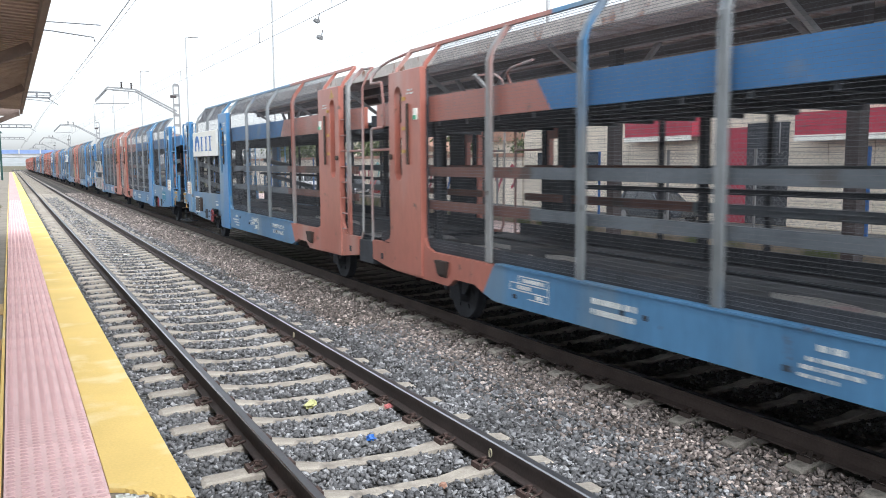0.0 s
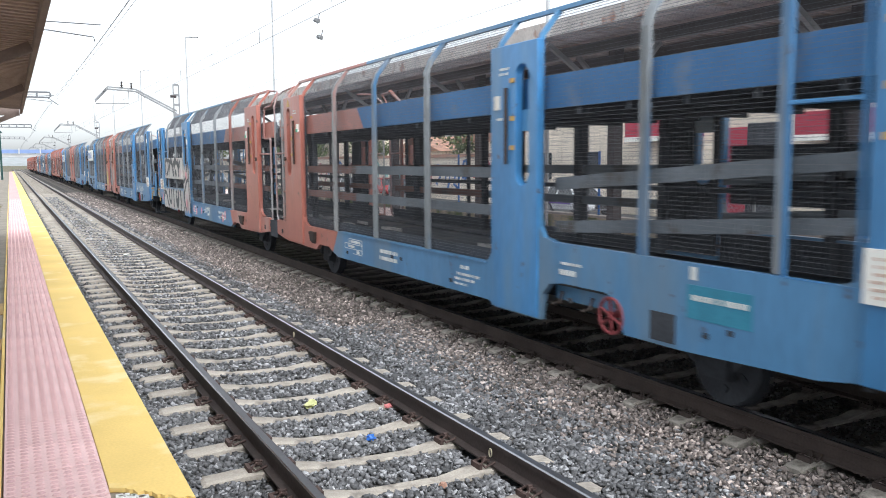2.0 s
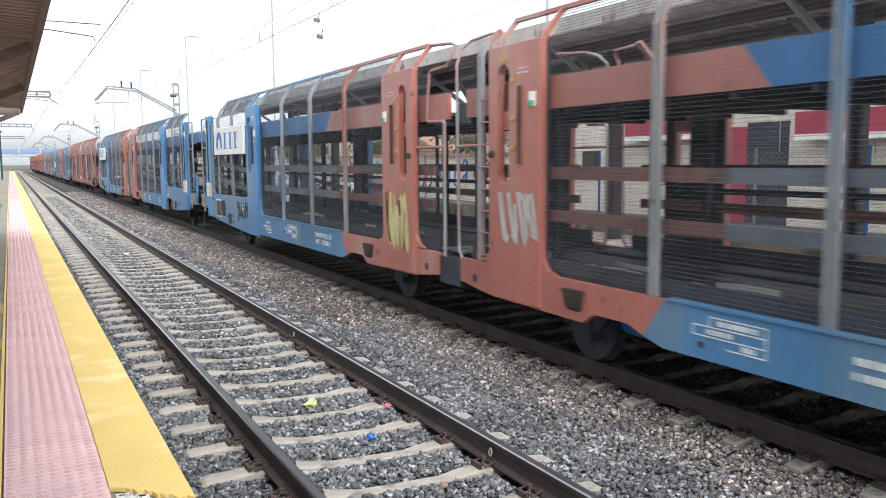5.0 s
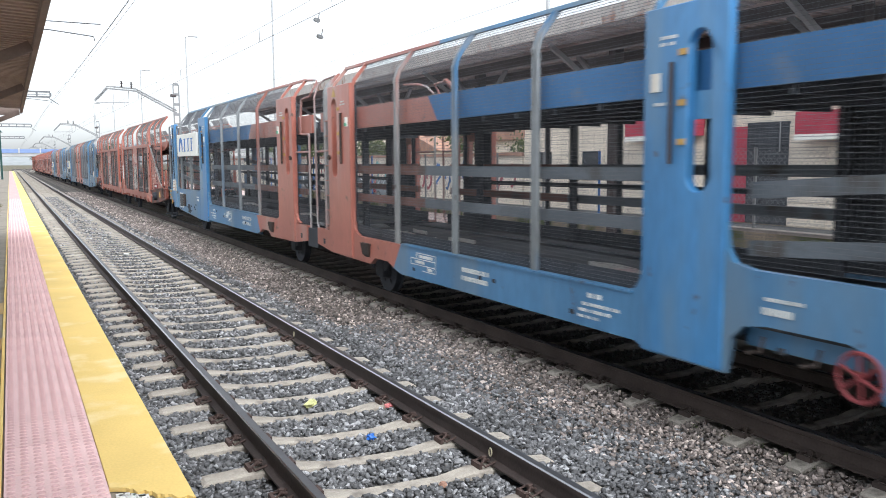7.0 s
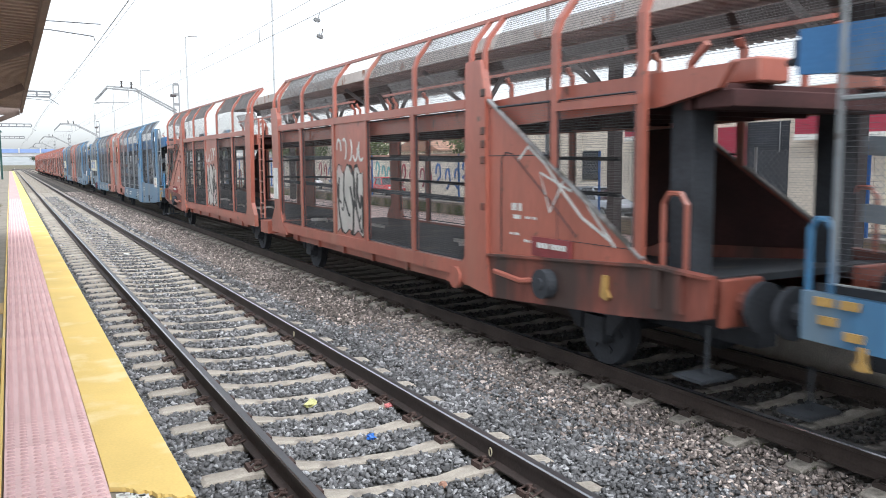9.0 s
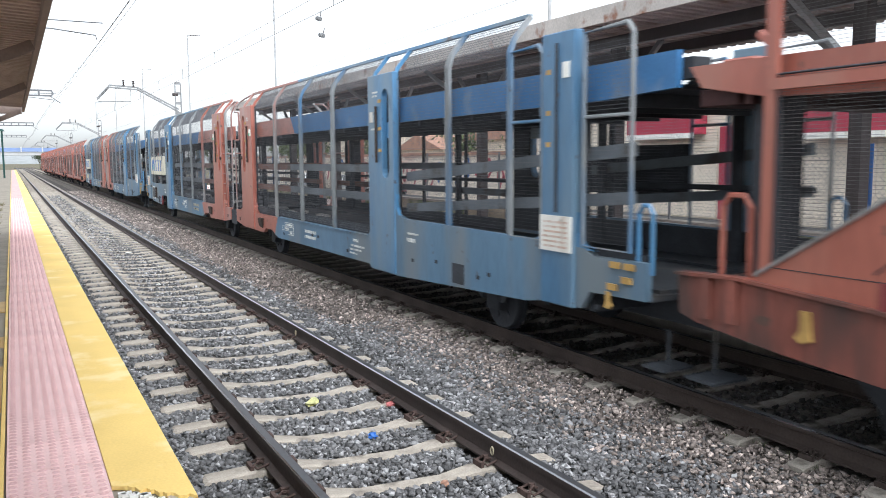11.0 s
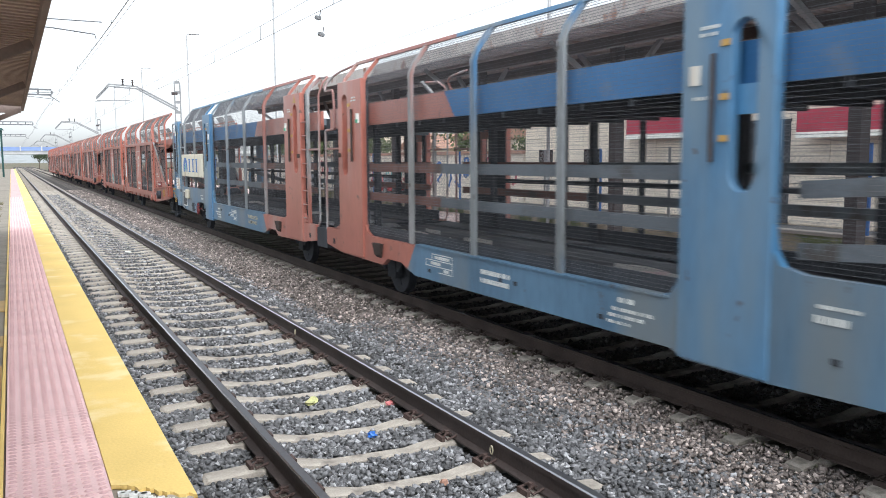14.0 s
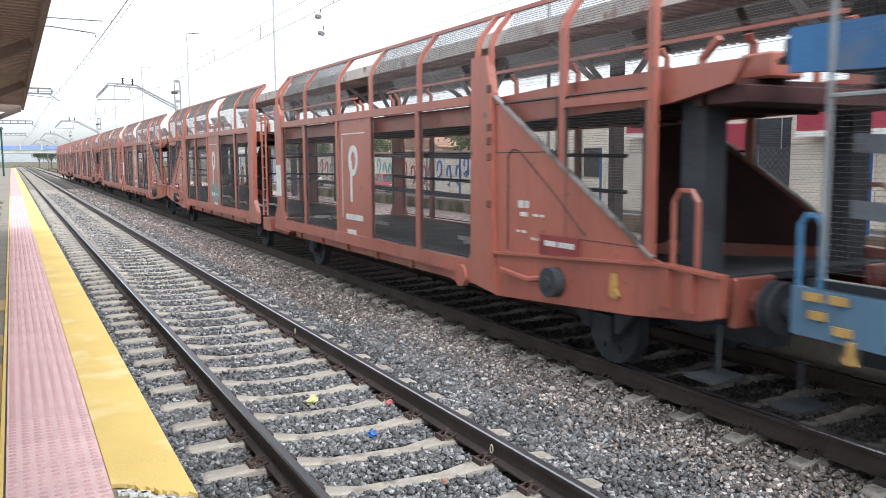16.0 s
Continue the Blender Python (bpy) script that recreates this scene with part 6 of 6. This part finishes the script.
                tube(bm, [(-1.5, c[0] + math.cos(a) * 0.11, c[1] + math.sin(a) * 0.2) for a in [k + i * rng.uniform(0.35, 0.5) for i in range(8)]], 0, flat=(0.022, 0.003))
            part("sprayed_line", bm, PALE, wagon)


def red_wagon(art):
    w = thing("car_carrier_wagon", "oxide red double-deck car carrier wagon with triangular end plates", "freight wagon", "train of car carriers")
    red_half(w, -1, art)
    red_half(w, 1, art)
    bm = fresh()
    box(bm, -1.2, 1.2, -0.75, 0.75, 0.55, 0.86)
    box(bm, -1.5, -1.2, -0.32, 0.32, 0.62, 0.92)
    part("joint_block", bm, OXIDE, w, "red articulation block")
    bm = fresh()
    box(bm, -0.9, 0.9, -0.95, 0.95, 2.9, 2.96)
    part("joint_flap", bm, UNDER_RED, w)
    return w


HIGH, LOW = (2.55, 3.30, WHITE), (1.79, 2.535, CREAM)
TRAIN = []


def place(ob, u):
    TRAIN.append((ob, u))
    ob.location = (FAR_AXIS, u, 0)


first = blue_wagon(HIGH, True, False, PILLAR_BLUE, "white")
place(first, 13.22)
third = blue_wagon(HIGH, False, True, None, "white")
place(third, 82.9)
fourth = copy_thing(third, pose(0, 0, 0))
place(fourth, 117.66)
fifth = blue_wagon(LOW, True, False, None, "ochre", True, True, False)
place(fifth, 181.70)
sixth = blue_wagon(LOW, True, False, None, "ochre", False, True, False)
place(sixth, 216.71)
for k, (y, z) in enumerate(((14.15, 2.5), (13.6, 2.52), (13.15, 2.47), (12.9, 2.5), (12.4, 2.48), (11.45, 2.44), (11.2, 1.98))):
    bm = fresh()
    r = 0.07 + 0.05 * (k % 3)
    plate(bm, [(y + math.cos(a) * r * (0.8 + 0.3 * math.sin(3 * a + k)), max(1.87, min(2.61, z + math.sin(a) * r * (1.3 + 0.4 * math.sin(2 * a + k))))) for a in [i * math.pi / 6 for i in range(12)]], -1.603, -1.6015)
    part("stain", bm, STEEL, fifth, "grey sprayed spot on the board")
second = blue_wagon((1.76, 2.52, SILVER), True, True, PILLAR_BLUE, "white")
place(second, 48.13)
tagged(second, "blue and red car carrier wagon with large silver graffiti")
sprayed(second, -1, (11.03, 14.27, 1.78, 2.52), 2, 6, SILVER, GRAFF_GREY, 1.602, 0.07, False, 1.6, False)
sprayed(second, -1, (10.98, 15.1, 0.60, 1.42), 3, 8, SILVER, GRAFF_GREY, 1.545, 0.07, False, 1.6, False)
sprayed(second, -1, (9.80, 10.98, 0.55, 2.35), 4, 3, SILVER, GRAFF_GREY, 1.536, 0.07, False, 1.4, False)


def brush(strokes, x, width):
    """Broad dark strokes of spray, each a smooth line through (y, z) points."""
    for k, line in enumerate(strokes):
        pts = []
        for i in range(len(line) - 1):
            p, q = line[max(i - 1, 0)], line[i]
            r, e = line[i + 1], line[min(i + 2, len(line) - 1)]
            for j in range(5):
                u = j / 5
                pts.append([0.5 * (2 * q[c] + (r[c] - p[c]) * u + (2 * p[c] - 5 * q[c] + 4 * r[c] - e[c]) * u * u + (3 * q[c] - p[c] - 3 * r[c] + e[c]) * u ** 3) for c in (0, 1)])
        pts.append(line[-1])
        bm = fresh()
        tube(bm, [(-x - 0.0004 * k, y, z) for y, z in pts], 0, flat=(width, 0.001))
        part("sprayed_line", bm, GRAFF_GREY, second, "dark grey sprayed stroke")


brush([[(14.2, 1.9), (14.2, 2.3), (14.0, 2.46), (13.7, 2.42), (13.55, 2.2), (13.72, 2.0), (14.02, 1.86)], [(13.5, 1.84), (13.35, 2.15), (13.05, 2.38), (12.8, 2.3), (12.65, 2.05), (12.6, 1.84)],
       [(13.62, 2.48), (13.2, 2.38), (12.9, 2.47), (12.6, 2.24), (12.35, 2.35), (12.1, 2.47), (11.85, 2.35)], [(12.45, 1.84), (12.4, 2.1), (12.1, 2.33), (11.75, 2.33), (11.5, 2.1), (11.45, 1.84)],
       [(12.2, 1.88), (12.05, 2.05), (11.9, 1.88)], [(11.6, 2.45), (11.35, 2.2), (11.2, 2.45)]], 1.604, 0.075)
brush([[(15.05, 1.0), (14.85, 1.22), (14.5, 1.15), (14.25, 0.85), (14.0, 0.7)], [(13.9, 1.36), (13.85, 1.0), (13.6, 0.85), (13.4, 1.0), (13.4, 1.36)], [(13.0, 1.38), (12.95, 1.0), (12.97, 0.7)],
       [(12.4, 1.34), (12.45, 1.0), (12.2, 0.75), (11.95, 1.0), (12.05, 1.34)], [(12.32, 1.05), (12.2, 0.9), (12.05, 1.08)], [(11.6, 1.37), (11.5, 1.0), (11.55, 0.66)]], 1.5475, 0.08)
brush([[(10.95, 1.66), (10.7, 1.75), (10.45, 1.95), (10.25, 2.28)], [(10.95, 1.24), (10.7, 1.42), (10.45, 1.66), (10.12, 1.76)], [(10.9, 1.3), (10.85, 1.0), (10.6, 0.7)],
       [(10.1, 2.38), (10.0, 1.9), (10.0, 1.3), (9.9, 0.95), (9.84, 0.62)]], 1.5385, 0.065)
stencil(second, -1, [(-13.75, 1.06, 0.75, 0.31)], PATCH, 1.5025, "paint_patch")
stencil(second, -1, [(-13.75, 1.10, 0.66, 0.05), (-13.45, 1.32, 0.08, 0.12)], PALE, 1.5065)


def scrawl(wagon, y0, y1, z0, z1, n, seed, material, width, x, label):
    """A hasty zigzag of looping sprayed strokes."""
    rng = random.Random(seed)
    for k in range(n):
        cy, w = y0 + (y1 - y0) * (k + 0.5) / n, abs(y1 - y0) / n
        pts = []
        for i in range(9):
            a = i * rng.uniform(0.6, 0.9) + k
            pts.append((-x - 0.0005 * (k % 3), cy + math.cos(a) * w * 0.5 + rng.uniform(-0.1, 0.1) * w, (z0 + z1) / 2 + math.sin(a * 1.3) * (z1 - z0) * 0.45))
        bm = fresh()
        tube(bm, pts, 0, flat=(width, 0.001))
        part("sprayed_line", bm, material, wagon, label)


scrawl(third, -13.6, -12.35, 1.0, 1.28, 6, 3, PALE, 0.012, 1.508, "white sprayed scrawl")
scrawl(third, -13.2, -12.6, 0.78, 0.98, 3, 4, PALE, 0.012, 1.508, "white sprayed scrawl")
scrawl(third, -10.8, -10.1, 1.35, 1.75, 4, 5, GRAFF_GREY, 0.008, 1.536, "grey sprayed scrawl")
scrawl(third, 10.9, 12.2, 0.82, 1.32, 6, 6, BLACK, 0.016, 1.508, "black sprayed scrawl")
scrawl(third, -2.2, -1.4, 1.3, 2.0, 4, 7, SILVER, 0.03, 1.536, "pale sprayed patch")
scrawl(third, 1.3, 2.1, 0.9, 1.9, 5, 8, YELLOWED, 0.04, 1.536, "pale yellow sprayed patch")
for k, (y, z, r) in enumerate(((15.35, 2.25, 0.07), (15.55, 2.1, 0.05), (15.6, 2.4, 0.04), (15.3, 1.15, 0.07), (15.2, 1.0, 0.1), (15.55, 0.95, 0.05), (15.6, 1.15, 0.04), (10.3, 1.9, 0.12), (10.35, 0.95, 0.12), (9.4, 0.82, 0.11), (9.0, 0.74, 0.10), (8.2, 0.8, 0.09), (5.2, 0.75, 0.12), (4.9, 0.85, 0.1))):
    bm = fresh()
    x = 1.625 if z > 2.1 else 1.565 if y > 9.9 else 1.506
    plate(bm, [(y + math.cos(a) * r * (1 + 0.25 * math.sin(3 * a + k)), z + math.sin(a) * r * 1.2) for a in [i * math.pi / 8 for i in range(16)]], -x, -x - 0.001)
    part("sprayed_shape", bm, PINK, second, "pink sprayed patch")
seventh = red_wagon("spray")
place(seventh, 149.94)
bm = fresh()
for pts in (((-13.1, 1.5), (-12.6, 1.72), (-12.3, 1.95), (-11.9, 2.3), (-11.55, 2.5), (-11.35, 2.35)), ((-12.25, 2.1), (-12.0, 1.75), (-11.8, 2.2), (-12.4, 2.0)), ((-12.7, 1.85), (-13.15, 1.45))):
    tube(bm, [(-1.497, y, z) for y, z in pts], 0, flat=(0.016, 0.002))
part("sprayed_line", bm, PALE, seventh, "white sprayed scrawl")
eighth = red_wagon("ring")
place(eighth, 248.76)
for k in range(3):
    place(copy_thing(eighth, pose(0, 0, 0)), 248.76 + 29.3 * (k + 1))
for ws in [w for ob, _ in TRAIN for w in ob.children if w.name.startswith("wheelset")]:
    if ws not in WHEELSETS:
        WHEELSETS.append(ws)

# ---- vehicles in the street ----
def street_car(paint, label, extra=None):
    """A five-door hatchback, nose towards -y, wheels on z = 0."""
    c = thing("car", label, "car", "cars in the street")
    bm = fresh()
    sec = [(-2.05, 0.42, 0.62, 0.70), (-1.9, 0.28, 0.76, 0.82), (-1.1, 0.24, 0.92, 0.88), (0.2, 0.24, 0.95, 0.89), (1.5, 0.26, 0.98, 0.88), (1.95, 0.3, 0.95, 0.82), (2.1, 0.45, 0.8, 0.74)]
    rows = []
    for y, z0, z1, hw in sec:
        rows.append([bm.verts.new(p) for p in ((-hw * 0.9, y, z0), (-hw, y, (z0 + z1) / 2), (-hw * 0.93, y, z1), (hw * 0.93, y, z1), (hw, y, (z0 + z1) / 2), (hw * 0.9, y, z0))])
    for a, d in zip(rows, rows[1:]):
        for k in range(6):
            bm.faces.new((a[k], a[(k + 1) % 6], d[(k + 1) % 6], d[k]))
    bm.faces.new(rows[0])
    bm.faces.new(rows[-1])
    part("body", bm, paint, c, smooth=False, bevel=0.03)
    bm = fresh()
    cab = [(-1.0, 0.93, 0.8), (-0.25, 1.40, 0.66), (0.9, 1.47, 0.66), (1.6, 1.38, 0.64), (1.95, 0.95, 0.78)]
    rows = [[bm.verts.new(p) for p in ((-0.82, y, 0.9), (-hw, y, z), (hw, y, z), (0.82, y, 0.9))] for y, z, hw in cab]
    for a, d in zip(rows, rows[1:]):
        for k in range(3):
            bm.faces.new((a[k], a[k + 1], d[k + 1], d[k]))
    part("glazing", bm, GLASS, c, "dark glass")
    bm = fresh()
    box(bm, -0.66, 0.66, -0.25, 1.6, 1.45, 1.50)
    part("roof", bm, paint, c, bevel=0.015)
    for x in (-1, 1):
        for y in (-0.3, 0.6, 1.5):
            bm = fresh()
            tube(bm, [(x * 0.83, y + (0.1 if y > 0 else -0.55), 0.93), (x * 0.675, y, 1.44)], 0, flat=(0.045, 0.03))
            part("window_pillar", bm, paint, c)
    for x in (-0.78, 0.78):
        for y in (-1.3, 1.35):
            bm = fresh()
            disc(bm, (0, 0, 0), 0, 0.31, 0.2, 20)
            wheel = part("wheel", bm, TYRE, c)
            wheel.location = (x, y, 0.31)
            bm = fresh()
            disc(bm, (math.copysign(0.11, x), 0, 0), 0, 0.19, 0.03, 14)
            part("rim", bm, STEEL, wheel)
    for x in (-0.58, 0.58):
        bm = fresh()
        box(bm, x - 0.17, x + 0.17, -2.06, -1.92, 0.64, 0.76)
        part("headlight", bm, LAMP_CLEAR, c)
        bm = fresh()
        box(bm, x - 0.14, x + 0.14, 1.98, 2.09, 0.66, 0.86)
        part("tail_light", bm, LAMP_RED, c)
    bm = fresh()
    box(bm, -0.5, 0.5, -2.08, -2.0, 0.38, 0.56)
    part("grille", bm, TYRE, c)
    if extra:
        bm = fresh()
        for x in (-0.905, 0.895):
            box(bm, x, x + 0.01, -0.6, 1.2, 0.55, 0.68)
        part("side_stripe", bm, extra, c, "violet side stripe")
    return c


VIOLET = mat("violet_stripe", (0.12, 0.05, 0.32), 0.4, 0, 0.1, 3, 30, 0)
white_car = street_car(CAR_WHITE, "white hatchback with violet side stripe driving along the street", VIOLET)
grey_car = street_car(CAR_GREY, "dark grey hatchback driving away along the street")
silver_car = street_car(CAR_SILVER, "silver hatchback driving towards the station")
for k, (x, y, p, l) in enumerate(((27.4, 70, CAR_WHITE, "white car parked by the street wall"), (27.4, 62, CAR_RED, "red car parked by the street wall"), (27.4, 82, CAR_WHITE, "white car parked by the street wall"))):
    street_car(p, l).matrix_basis = pose(x, y, -0.5, 0, 0, 0)


# ---- what moves ----
def gone(t):
    """Metres that the train has run after t seconds; it slows slightly."""
    return 14.66 * t - 0.021 * t * t


def motions():
    times = [k * 0.5 for k in range(33)]
    for ob, u in TRAIN:
        walk(ob, [(t, pose(FAR_AXIS, u - gone(t), 0)) for t in times])
    steps = [k / 30 for k in range(0, 481)]
    for ws in WHEELSETS:
        y, z = ws.location.y, ws.location.z
        walk(ws, [(t, pose(0, y, z, math.degrees(gone(t) / z), 0, 0)) for t in steps])
    walk(white_car, [(t, pose(25.5, 21.3 + 15.6 * (2.8 - t), -0.4)) for t in times])
    walk(grey_car, [(t, pose(26.5, 29.0 + 13.5 * t, -0.5)) for t in times])
    walk(silver_car, [(t, pose(25.5, 32.0 + 12.0 * (9.0 - t), -0.5)) for t in times])


motions()
